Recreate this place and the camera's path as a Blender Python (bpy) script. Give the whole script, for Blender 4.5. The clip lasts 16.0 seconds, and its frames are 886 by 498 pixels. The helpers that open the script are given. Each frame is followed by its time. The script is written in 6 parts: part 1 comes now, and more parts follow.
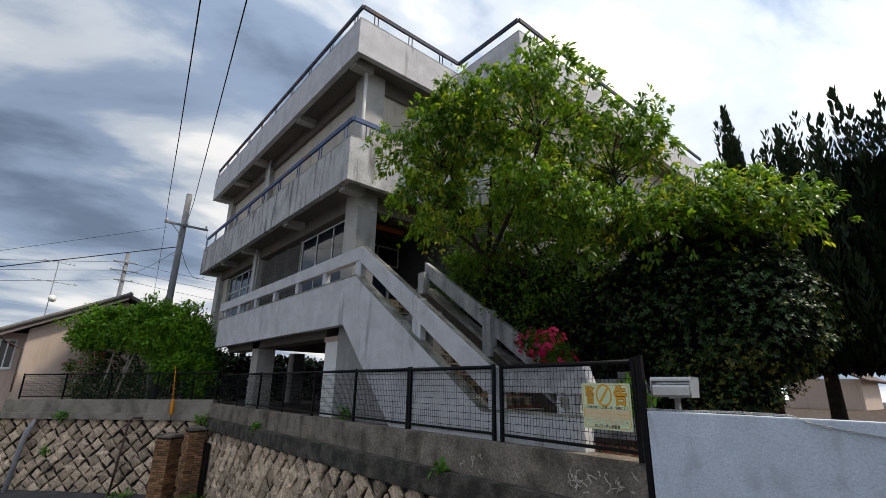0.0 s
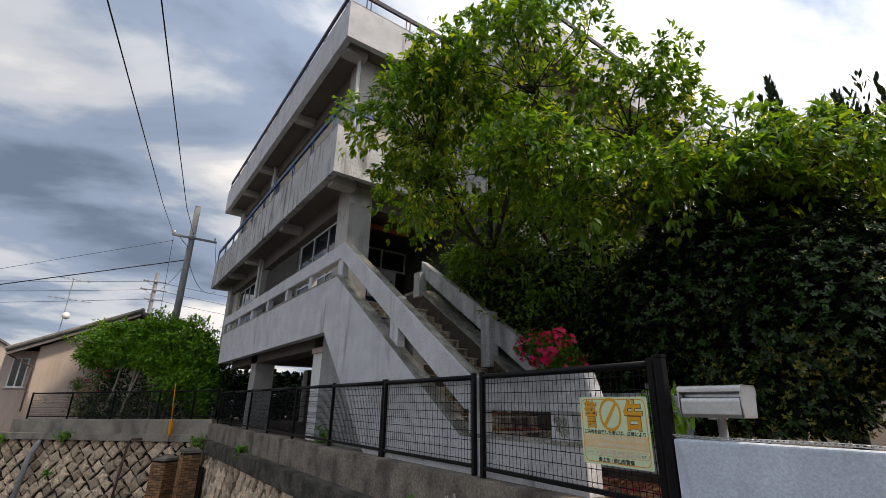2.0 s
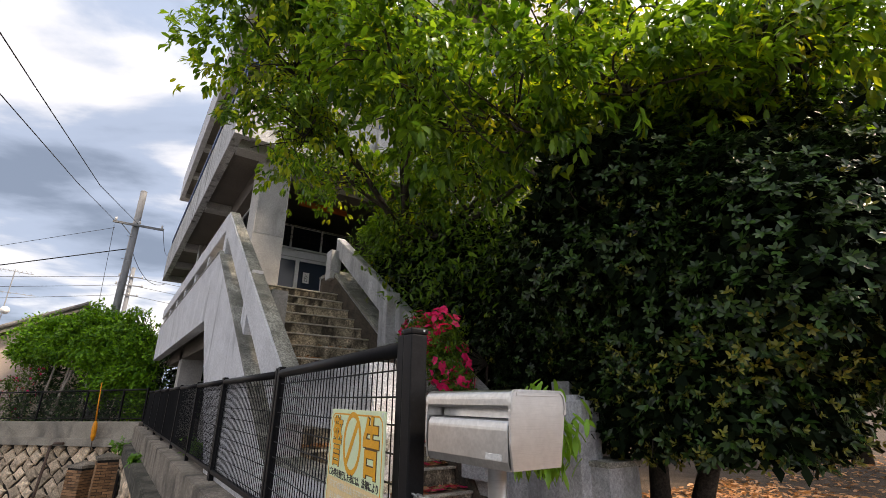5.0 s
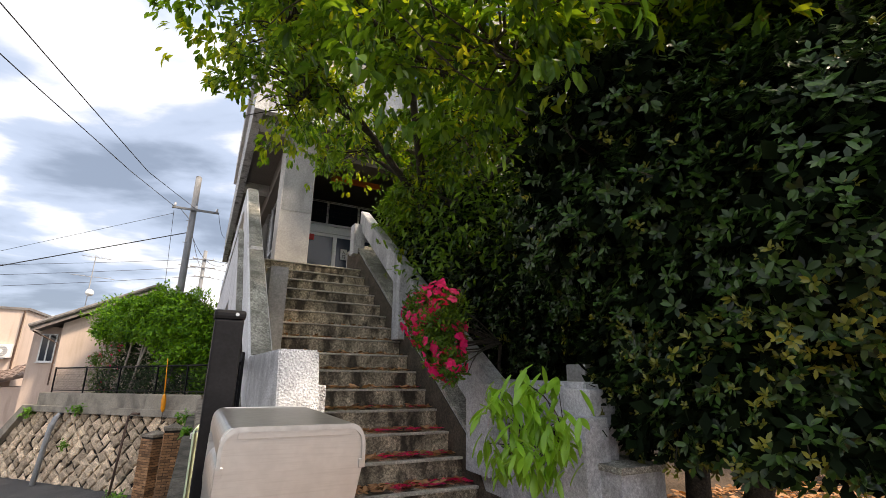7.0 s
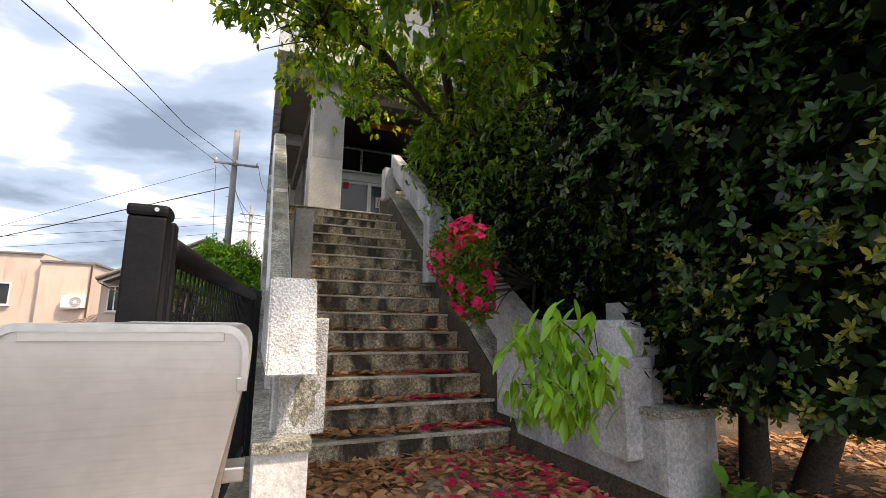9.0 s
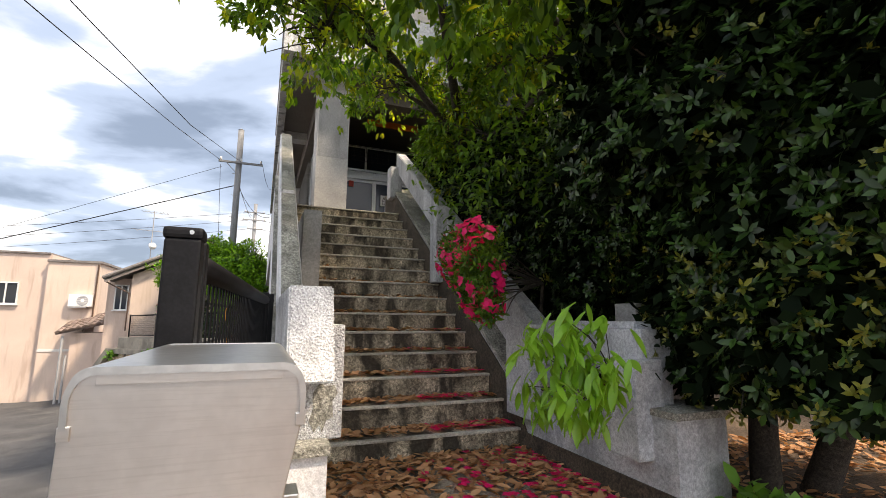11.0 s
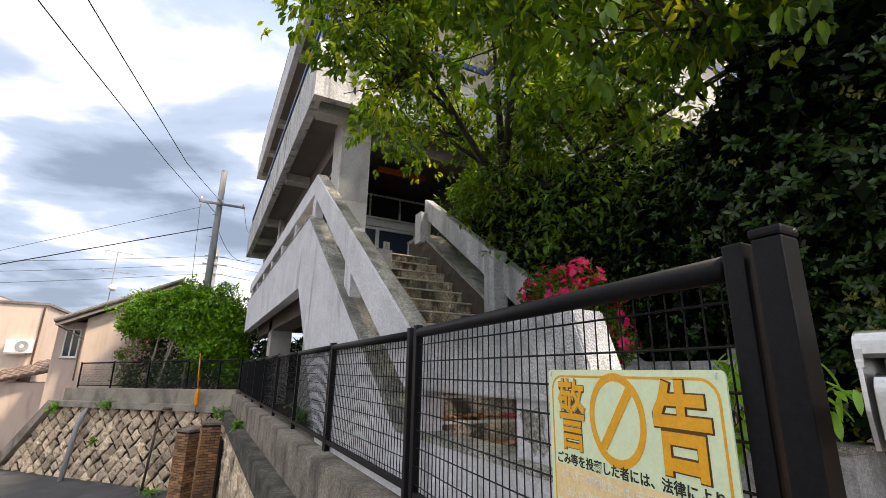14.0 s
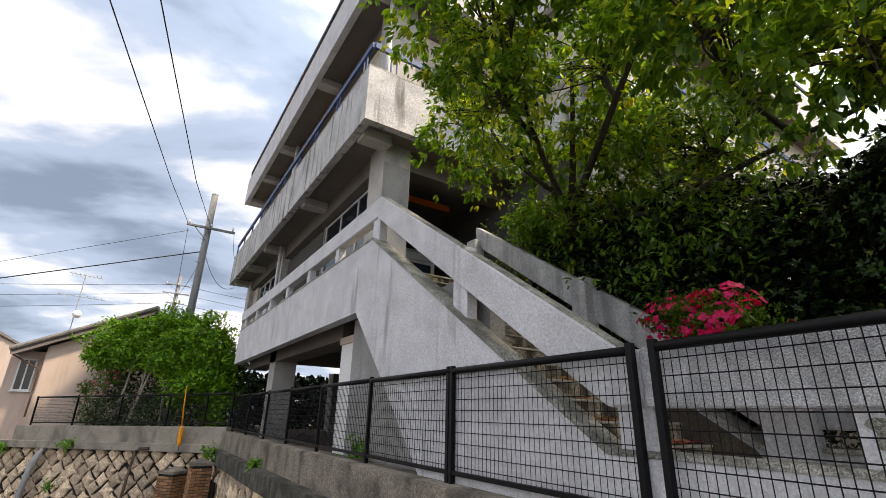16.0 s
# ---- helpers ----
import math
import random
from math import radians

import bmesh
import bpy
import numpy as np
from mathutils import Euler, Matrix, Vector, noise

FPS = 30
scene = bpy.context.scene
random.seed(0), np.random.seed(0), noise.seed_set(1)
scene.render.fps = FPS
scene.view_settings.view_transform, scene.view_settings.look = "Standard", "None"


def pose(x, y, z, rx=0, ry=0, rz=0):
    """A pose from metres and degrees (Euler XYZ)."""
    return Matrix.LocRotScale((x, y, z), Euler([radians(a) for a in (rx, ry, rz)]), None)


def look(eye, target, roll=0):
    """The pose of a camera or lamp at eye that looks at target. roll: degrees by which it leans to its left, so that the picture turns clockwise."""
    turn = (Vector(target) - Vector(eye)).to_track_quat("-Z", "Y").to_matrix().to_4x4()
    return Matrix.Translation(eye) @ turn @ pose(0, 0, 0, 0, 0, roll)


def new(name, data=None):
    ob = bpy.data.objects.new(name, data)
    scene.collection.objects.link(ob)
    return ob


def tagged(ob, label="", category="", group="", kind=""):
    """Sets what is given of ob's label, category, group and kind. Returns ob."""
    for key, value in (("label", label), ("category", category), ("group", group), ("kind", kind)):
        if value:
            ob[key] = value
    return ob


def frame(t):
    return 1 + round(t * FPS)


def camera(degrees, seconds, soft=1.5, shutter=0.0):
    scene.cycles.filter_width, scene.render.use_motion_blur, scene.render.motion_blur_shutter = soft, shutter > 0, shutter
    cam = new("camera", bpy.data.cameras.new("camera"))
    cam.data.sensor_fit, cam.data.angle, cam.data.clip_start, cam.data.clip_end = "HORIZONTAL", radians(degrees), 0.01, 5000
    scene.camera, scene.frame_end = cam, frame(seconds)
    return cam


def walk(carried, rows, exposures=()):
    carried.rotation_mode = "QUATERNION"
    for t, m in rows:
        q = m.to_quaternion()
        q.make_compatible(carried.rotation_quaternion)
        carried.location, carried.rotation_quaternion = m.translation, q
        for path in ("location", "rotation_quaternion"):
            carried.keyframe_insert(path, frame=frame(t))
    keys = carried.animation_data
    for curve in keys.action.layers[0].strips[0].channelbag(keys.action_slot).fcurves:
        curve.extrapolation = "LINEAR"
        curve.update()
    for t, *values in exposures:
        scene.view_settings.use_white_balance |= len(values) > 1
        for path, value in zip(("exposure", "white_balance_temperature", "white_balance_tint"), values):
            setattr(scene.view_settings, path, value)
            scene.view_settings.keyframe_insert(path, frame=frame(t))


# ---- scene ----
cam = camera(88.0, 16.0, soft=0.6)
METRES, EYE, TILT, LEAN, TURN = 8.0, 1.5, 0.0, 0.0, -40.0
ROWS = [
    (0.0, 0.0, 0.0, 0.0, -0.33, 16.87, -1.08),
    (0.5, 0.0302, 0.0428, 0.001, 1.04, 17.08, -1.07),
    (1.0, 0.0482, 0.0915, -0.0012, 2.4, 17.67, -1.02),
    (1.5, 0.0725, 0.1377, -0.0019, 3.48, 18.39, -1.03),
    (2.0, 0.0978, 0.1831, -0.0002, 4.33, 18.89, -0.92),
    (2.5, 0.1234, 0.2304, 0.0018, 4.52, 19.07, -0.83),
    (3.0, 0.157, 0.2692, 0.0037, 4.04, 18.92, -0.83),
    (3.5, 0.1853, 0.3084, 0.001, 3.81, 18.8, -0.7),
    (4.0, 0.2169, 0.3413, 0.0024, 4.12, 18.78, -0.68),
    (4.5, 0.2483, 0.3698, 0.0084, 4.28, 18.73, -0.67),
    (7.0, 0.3361, 0.4727, 0.0269, 12.82, 15.23, -0.9),
    (7.5, 0.3334, 0.4924, 0.0295, 14.91, 13.61, -0.91),
    (8.0, 0.3332, 0.5029, 0.0242, 16.34, 11.96, -0.93),
    (8.5, 0.3388, 0.5097, 0.0201, 17.35, 10.55, -0.88),
    (9.0, 0.3411, 0.5122, 0.0186, 18.11, 9.13, -0.82),
    (11.5, 0.3329, 0.5031, 0.025, 18.59, 8.61, -0.49),
    (12.0, 0.3252, 0.496, 0.0264, 17.82, 9.32, -0.55),
    (12.5, 0.3078, 0.4881, 0.0276, 16.42, 10.84, -0.69),
    (13.0, 0.2804, 0.4859, 0.0277, 15.13, 12.26, -0.78),
    (13.5, 0.2398, 0.4741, 0.0157, 13.89, 14.03, -0.95),
    (14.0, 0.1939, 0.466, 0.0079, 12.79, 15.18, -1.03),
    (14.5, 0.1457, 0.4514, 0.0007, 11.73, 15.95, -1.19),
    (15.0, 0.0958, 0.4423, -0.0053, 10.47, 16.7, -1.24),
    (15.5, 0.0456, 0.4472, -0.0097, 8.85, 18.12, -1.28),
    (16.0, -0.0036, 0.4485, -0.0129, 7.15, 19.99, -1.25),
]
walk(cam, [(t, pose(0, 0, EYE, TILT, LEAN, TURN) @ pose(METRES * x, METRES * y, METRES * z, 90 + pitch, roll, yaw)) for t, x, y, z, yaw, pitch, roll in ROWS],
     [(0.0, -0.43, 7000, 11), (2.5, -0.27, 7600, 15), (4.5, 0.25, 7900, 17), (7.0, 0.67, 8000, 16), (13.0, 0.74, 7900, 15), (16.0, 0.46, 7900, 15)])

# ---- world, sun, exposure ----
world = bpy.data.worlds.new("overcast_sky")
scene.world = world
world.use_nodes = True
wt = world.node_tree
wt.nodes.clear()


def wnode(kind, **inputs):
    n = wt.nodes.new(kind)
    for k, v in inputs.items():
        n.inputs[k.replace("_", " ")].default_value = v
    return n


SUN_AZ, SUN_EL = 138.0, 55.0   # degrees clockwise from +y, and above the horizon
w_out = wt.nodes.new("ShaderNodeOutputWorld")
w_bg = wt.nodes.new("ShaderNodeBackground")
w_sky = wt.nodes.new("ShaderNodeTexSky")
w_sky.sky_type = 'NISHITA'
w_sky.sun_disc = False
w_sky.sun_elevation = radians(SUN_EL)
w_sky.sun_rotation = radians(SUN_AZ)
w_co = wt.nodes.new("ShaderNodeTexCoord")
w_sep = wt.nodes.new("ShaderNodeSeparateXYZ")
wt.links.new(w_co.outputs["Generated"], w_sep.inputs[0])


def wmath(op, a, b):
    n = wt.nodes.new("ShaderNodeMath")
    n.operation = op
    for i, v in enumerate((a, b)):
        if isinstance(v, (int, float)):
            n.inputs[i].default_value = v
        else:
            wt.links.new(v, n.inputs[i])
    return n.outputs[0]


# clouds lie on a level sheet high above, so they flatten towards the horizon
w_h = wmath("ADD", wmath("MAXIMUM", w_sep.outputs[2], 0.0), 0.22)
w_u = wmath("DIVIDE", w_sep.outputs[0], w_h)
w_v = wmath("DIVIDE", w_sep.outputs[1], w_h)
w_vec = wt.nodes.new("ShaderNodeCombineXYZ")
wt.links.new(w_u, w_vec.inputs[0])
wt.links.new(w_v, w_vec.inputs[1])
w_map = wt.nodes.new("ShaderNodeMapping")
w_map.inputs["Location"].default_value = (5.3, 0.4, 0.0)
w_map.inputs["Rotation"].default_value = (0, 0, radians(28))
w_map.inputs["Scale"].default_value = (0.95, 1.45, 1)
wt.links.new(w_vec.outputs[0], w_map.inputs[0])
w_n1 = wnode("ShaderNodeTexNoise", Scale=1.2, Detail=9.0, Roughness=0.52, Distortion=0.25)
wt.links.new(w_map.outputs[0], w_n1.inputs["Vector"])
w_n2 = wnode("ShaderNodeTexNoise", Scale=0.55, Detail=3.0, Roughness=0.5)
wt.links.new(w_map.outputs[0], w_n2.inputs["Vector"])
w_den = wmath("ADD", wmath("MULTIPLY", w_n1.outputs["Fac"], 0.62), wmath("MULTIPLY", w_n2.outputs["Fac"], 0.38))
w_ramp = wt.nodes.new("ShaderNodeValToRGB")
w_ramp.color_ramp.interpolation = 'EASE'
els = w_ramp.color_ramp.elements
els[0].position, els[0].color = 0.42, (1.42, 1.47, 1.54, 1)
els[1].position, els[1].color = 0.61, (0.215, 0.31, 0.475, 1)
mid = els.new(0.475)
mid.color = (0.86, 0.98, 1.15, 1)
mid2 = els.new(0.53)
mid2.color = (0.41, 0.56, 0.82, 1)
wt.links.new(w_den, w_ramp.inputs[0])
w_mix = wt.nodes.new("ShaderNodeMix")
w_mix.data_type = 'RGBA'
w_mix.inputs[0].default_value = 0.9
w_gain = wt.nodes.new("ShaderNodeVectorMath")
w_gain.operation = 'SCALE'
w_gain.inputs["Scale"].default_value = 0.10
wt.links.new(w_sky.outputs[0], w_gain.inputs[0])
wt.links.new(w_gain.outputs[0], w_mix.inputs[6])
# clouds scatter more light on the sun's side
w_dot = wt.nodes.new("ShaderNodeVectorMath")
w_dot.operation = 'DOT_PRODUCT'
wt.links.new(w_co.outputs["Generated"], w_dot.inputs[0])
w_dot.inputs[1].default_value = (math.sin(radians(SUN_AZ)) * math.cos(radians(SUN_EL)), math.cos(radians(SUN_AZ)) * math.cos(radians(SUN_EL)), math.sin(radians(SUN_EL)))
w_glow = wt.nodes.new("ShaderNodeMapRange")
w_glow.inputs["From Min"].default_value = 0.0
w_glow.inputs["From Max"].default_value = 0.9
w_glow.inputs["To Min"].default_value = 0.78
w_glow.inputs["To Max"].default_value = 1.5
wt.links.new(w_dot.outputs["Value"], w_glow.inputs[0])
w_lit = wt.nodes.new("ShaderNodeVectorMath")
w_lit.operation = 'SCALE'
wt.links.new(w_ramp.outputs[0], w_lit.inputs[0])
wt.links.new(w_glow.outputs[0], w_lit.inputs["Scale"])
wt.links.new(w_lit.outputs[0], w_mix.inputs[7])
wt.links.new(w_mix.outputs[2], w_bg.inputs[0])
w_bg.inputs["Strength"].default_value = 1.15
wt.links.new(w_bg.outputs[0], w_out.inputs[0])

sun_data = bpy.data.lights.new("sun", 'SUN')
sun_data.energy = 4.0
sun_data.angle = radians(5)
sun_data.color = (1.0, 0.93, 0.82)
sun = new("sun", sun_data)
sa, se = radians(SUN_AZ), radians(SUN_EL)
sun.matrix_world = look((math.sin(sa) * math.cos(se) * 40, math.cos(sa) * math.cos(se) * 40, math.sin(se) * 40), (0, 0, 0))


# ---- materials ----
def material(name, base, rough=0.8, metal=0.0, var=0.25, scale=3.0, fine=40.0, bump=0.3, bump_d=0.004,
             stain=None, stain_amt=0.0, streak=False, island=0.0, rand_obj=0.0, spec=0.4, cover=(0.52, 0.68), stretch=None):
    """Base colour with broad and fine variation, stains or runs of dirt, and fine relief."""
    m = bpy.data.materials.new(name)
    m.use_nodes = True
    nt = m.node_tree
    b = nt.nodes["Principled BSDF"]
    b.inputs["Roughness"].default_value = rough
    b.inputs["Metallic"].default_value = metal
    b.inputs["Specular IOR Level"].default_value = spec
    tc = nt.nodes.new("ShaderNodeTexCoord")
    geo = nt.nodes.new("ShaderNodeNewGeometry")

    def noise_at(sc, detail=5.0, stretch=None, warp=0.0):
        mp = nt.nodes.new("ShaderNodeMapping")
        nt.links.new(geo.outputs["Position"], mp.inputs[0])
        if stretch:
            mp.inputs["Scale"].default_value = stretch
        else:
            mp.inputs["Rotation"].default_value = (0.63, 0.41, 0.87)
        n = nt.nodes.new("ShaderNodeTexNoise")
        n.inputs["Scale"].default_value = sc
        n.inputs["Detail"].default_value = detail
        n.inputs["Distortion"].default_value = warp
        nt.links.new(mp.outputs[0], n.inputs["Vector"])
        return n.outputs["Fac"]

    def ramp(src, lo, hi, a=0.3, z=0.7):
        r = nt.nodes.new("ShaderNodeMapRange")
        r.inputs["From Min"].default_value = a
        r.inputs["From Max"].default_value = z
        r.inputs["To Min"].default_value = lo
        r.inputs["To Max"].default_value = hi
        nt.links.new(src, r.inputs[0])
        return r.outputs[0]

    def mult(a, c):
        n = nt.nodes.new("ShaderNodeMath")
        n.operation = 'MULTIPLY'
        nt.links.new(a, n.inputs[0])
        nt.links.new(c, n.inputs[1])
        return n.outputs[0]

    broad = noise_at(scale, 7.0, None, 0.5)
    small = noise_at(fine, 3.0)
    grit = noise_at(fine * 3.2, 2.0)
    val = mult(ramp(broad, 1 - var, 1 + var), ramp(small, 1 - var * 0.9, 1 + var * 0.9, 0.36, 0.64))
    val = mult(val, ramp(grit, 1 - var * 0.9, 1 + var * 0.9, 0.38, 0.62))
    if island:
        val = mult(val, ramp(geo.outputs["Random Per Island"], 1 - island, 1 + island, 0, 1))
    if rand_obj:
        oi = nt.nodes.new("ShaderNodeObjectInfo")
        val = mult(val, ramp(oi.outputs["Random"], 1 - rand_obj, 1 + rand_obj, 0, 1))
    mixv = nt.nodes.new("ShaderNodeVectorMath")
    mixv.operation = 'SCALE'
    mixv.inputs[0].default_value = base
    nt.links.new(val, mixv.inputs["Scale"])
    col = mixv.outputs[0]
    if stain:
        mx = nt.nodes.new("ShaderNodeMix")
        mx.data_type = 'RGBA'
        src = noise_at(1.0, 8.0, stretch or ((4.5, 4.5, 0.6) if streak else None), 0.25)
        nt.links.new(ramp(src, 0.0, stain_amt, *cover), mx.inputs[0])
        nt.links.new(col, mx.inputs[6])
        mx.inputs[7].default_value = (*stain, 1)
        col = mx.outputs[2]
    nt.links.new(col, b.inputs["Base Color"])
    if bump:
        bp = nt.nodes.new("ShaderNodeBump")
        bp.inputs["Strength"].default_value = bump
        bp.inputs["Distance"].default_value = bump_d
        nt.links.new(small, bp.inputs["Height"])
        nt.links.new(bp.outputs[0], b.inputs["Normal"])
    return m


def leaf_material(name, c1, c2, rough=0.45, trans=0.35, spec=0.4, tip=None, tip_amt=0.0):
    m = bpy.data.materials.new(name)
    m.use_nodes = True
    nt = m.node_tree
    b = nt.nodes["Principled BSDF"]
    b.inputs["Roughness"].default_value = rough
    b.inputs["Specular IOR Level"].default_value = spec
    geo = nt.nodes.new("ShaderNodeNewGeometry")
    mx = nt.nodes.new("ShaderNodeMix")
    mx.data_type = 'RGBA'
    mx.inputs[6].default_value = (*c1, 1)
    mx.inputs[7].default_value = (*c2, 1)
    nt.links.new(geo.outputs["Random Per Island"], mx.inputs[0])
    col = mx.outputs[2]
    if tip:
        n = nt.nodes.new("ShaderNodeTexNoise")
        n.inputs["Scale"].default_value = 2.2
        n.inputs["Detail"].default_value = 3.0
        nt.links.new(geo.outputs["Position"], n.inputs["Vector"])
        r = nt.nodes.new("ShaderNodeMapRange")
        r.inputs["From Min"].default_value = 0.55
        r.inputs["From Max"].default_value = 0.7
        r.inputs["To Max"].default_value = tip_amt
        nt.links.new(n.outputs["Fac"], r.inputs[0])
        m2 = nt.nodes.new("ShaderNodeMix")
        m2.data_type = 'RGBA'
        nt.links.new(r.outputs[0], m2.inputs[0])
        nt.links.new(col, m2.inputs[6])
        m2.inputs[7].default_value = (*tip, 1)
        col = m2.outputs[2]
    nt.links.new(col, b.inputs["Base Color"])
    tr = nt.nodes.new("ShaderNodeBsdfTranslucent")
    thru = nt.nodes.new("ShaderNodeVectorMath")
    thru.operation = 'MULTIPLY'
    thru.inputs[1].default_value = (2.3, 1.9, 1.2)
    nt.links.new(col, thru.inputs[0])
    nt.links.new(thru.outputs[0], tr.inputs["Color"])
    add = nt.nodes.new("ShaderNodeMixShader")
    add.inputs[0].default_value = trans
    nt.links.new(b.outputs[0], add.inputs[1])
    nt.links.new(tr.outputs[0], add.inputs[2])
    nt.links.new(add.outputs[0], nt.nodes["Material Output"].inputs["Surface"])
    return m


def glass_material(name, tint, rough=0.05):
    m = bpy.data.materials.new(name)
    m.use_nodes = True
    b = m.node_tree.nodes["Principled BSDF"]
    b.inputs["Base Color"].default_value = (*tint, 1)
    b.inputs["Roughness"].default_value = rough
    b.inputs["IOR"].default_value = 1.5
    b.inputs["Specular IOR Level"].default_value = 0.3
    return m


M_CONC = material("painted_concrete", (0.57, 0.565, 0.575), 0.88, var=0.13, scale=2.4, fine=46, bump=0.5, bump_d=0.008, stain=(0.13, 0.13, 0.125), stain_amt=0.7, streak=True, cover=(0.60, 0.76))
M_CONC_UP = material("weathered_parapet_concrete", (0.47, 0.465, 0.455), 0.88, var=0.2, scale=2.2, fine=30, bump=0.5, bump_d=0.01, stain=(0.12, 0.115, 0.105), stain_amt=0.9, streak=True, cover=(0.52, 0.66))
M_ROUGH = material("roughcast_concrete", (0.56, 0.56, 0.565), 0.95, var=0.28, scale=7, fine=115, bump=1.0, bump_d=0.014, stain=(0.16, 0.16, 0.155), stain_amt=0.5)
M_MOTTLE = material("mottled_grey_concrete", (0.43, 0.435, 0.445), 0.93, var=0.2, scale=4, fine=45, bump=0.5, bump_d=0.007, stain=(0.14, 0.145, 0.15), stain_amt=0.7, streak=True, cover=(0.46, 0.68))
M_SKIRT = material("dark_brown_skirting", (0.07, 0.055, 0.04), 0.9, var=0.35, scale=5, fine=50, bump=0.5, bump_d=0.006)
M_TOPS = material("lichen_concrete", (0.31, 0.30, 0.26), 0.95, var=0.45, scale=6, fine=60, bump=0.9, bump_d=0.012, stain=(0.11, 0.105, 0.085), stain_amt=0.8)
# Dark base carries part of the shade under the slabs; the stain is separate.
M_SOFFIT = material("shaded_soffit_plaster", (0.165, 0.142, 0.12), 0.9, var=0.12, scale=1.5, fine=30, bump=0.2, stain=(0.16, 0.14, 0.12), stain_amt=0.5)
M_WALL = material("beige_render", (0.55, 0.50, 0.42), 0.85, var=0.12, scale=1.2, fine=60, bump=0.3, stain=(0.25, 0.22, 0.19), stain_amt=0.4, streak=True)
M_COL = material("column_plaster", (0.45, 0.43, 0.40), 0.8, var=0.16, scale=2.0, fine=40, bump=0.25, stain=(0.22, 0.22, 0.21), stain_amt=0.6)
M_GREY = material("grey_plaster", (0.30, 0.295, 0.285), 0.9, var=0.15, scale=2.0, fine=40, bump=0.3, stain=(0.13, 0.13, 0.12), stain_amt=0.5, streak=True)
# Near-black base puts the shade of porch, rooms and louvre into the colour.
M_DARKW = material("shaded_interior_plaster", (0.09, 0.085, 0.08), 0.9, var=0.2)
M_STEP = material("step_concrete", (0.38, 0.32, 0.235), 0.92, var=0.5, scale=6, fine=45, bump=0.8, bump_d=0.01, stain=(0.028, 0.022, 0.016), stain_amt=0.92, cover=(0.44, 0.60), stretch=(5.5, 1.0, 2.0))
M_NOSE = material("step_nosing", (0.50, 0.46, 0.39), 0.85, var=0.25, scale=6, fine=60, bump=0.5, stain=(0.13, 0.11, 0.09), stain_amt=0.7)
M_CURB = material("weathered_kerb_concrete", (0.225, 0.19, 0.15), 0.95, var=0.26, scale=2.5, fine=30, bump=1.0, bump_d=0.014, stain=(0.04, 0.033, 0.026), stain_amt=0.75, cover=(0.46, 0.68), stretch=(2.6, 2.6, 2.0))
M_COPE = material("smooth_coping_concrete", (0.29, 0.255, 0.205), 0.93, var=0.2, scale=2.0, fine=40, bump=0.5, bump_d=0.008, stain=(0.09, 0.08, 0.07), stain_amt=0.7, cover=(0.48, 0.70), stretch=(2.0, 2.0, 1.5))
M_LEDGE = material("mossy_ledge_concrete", (0.10, 0.09, 0.07), 0.95, var=0.3, scale=5, fine=25, bump=1.0, bump_d=0.02, stain=(0.025, 0.024, 0.018), stain_amt=0.85, cover=(0.40, 0.60), stretch=(3.0, 3.0, 3.0))
M_STUCCO = material("pale_blue_stucco", (0.58, 0.63, 0.70), 0.92, var=0.10, scale=3, fine=60, bump=0.4, bump_d=0.006, stain=(0.42, 0.45, 0.49), stain_amt=0.7, stretch=(6.0, 6.0, 3.0), cover=(0.56, 0.72))
M_STONE = material("granite_rubble", (0.62, 0.475, 0.335), 0.9, var=0.24, scale=9, fine=22, bump=1.0, bump_d=0.03, rand_obj=0.42, stain=(0.12, 0.085, 0.055), stain_amt=0.45, cover=(0.54, 0.68), stretch=(4.0, 4.0, 3.0))
M_MORTAR = material("dark_joint_earth", (0.018, 0.015, 0.012), 0.95, var=0.3)
M_BRICK = material("brown_brick", (0.30, 0.155, 0.075), 0.88, var=0.2, scale=6, fine=40, bump=0.5, rand_obj=0.5, stain=(0.07, 0.05, 0.04), stain_amt=0.5)
M_ASPHALT = material("worn_asphalt", (0.062, 0.062, 0.064), 0.92, var=0.25, scale=0.8, fine=90, bump=0.8, bump_d=0.008, stain=(0.14, 0.135, 0.13), stain_amt=0.4)
M_EARTH = material("garden_earth", (0.075, 0.052, 0.035), 0.95, var=0.35, scale=3, fine=40, bump=1.0, bump_d=0.02)
M_APRON = material("mossy_concrete_apron", (0.25, 0.215, 0.17), 0.95, var=0.3, scale=4, fine=60, bump=0.8, bump_d=0.01, stain=(0.05, 0.045, 0.03), stain_amt=0.8)
M_BLACK = material("black_painted_steel", (0.006, 0.006, 0.007), 0.5, var=0.2, scale=8, fine=60, bump=0.08, bump_d=0.002, stain=(0.08, 0.08, 0.08), stain_amt=0.2, cover=(0.68, 0.76), spec=0.15)
M_BLUE = material("faded_blue_rail", (0.035, 0.075, 0.19), 0.6, var=0.3, scale=3, fine=30, bump=0.2, stain=(0.09, 0.045, 0.025), stain_amt=0.8, cover=(0.58, 0.66))
M_RUST = material("rusty_dark_rail", (0.022, 0.03, 0.055), 0.7, var=0.3, scale=3, fine=30, bump=0.3, stain=(0.10, 0.04, 0.02), stain_amt=0.9, cover=(0.5, 0.62))
M_STEEL = material("brushed_stainless", (0.55, 0.545, 0.53), 0.30, metal=1.0, var=0.06, scale=5, fine=30, bump=0.05, bump_d=0.001)
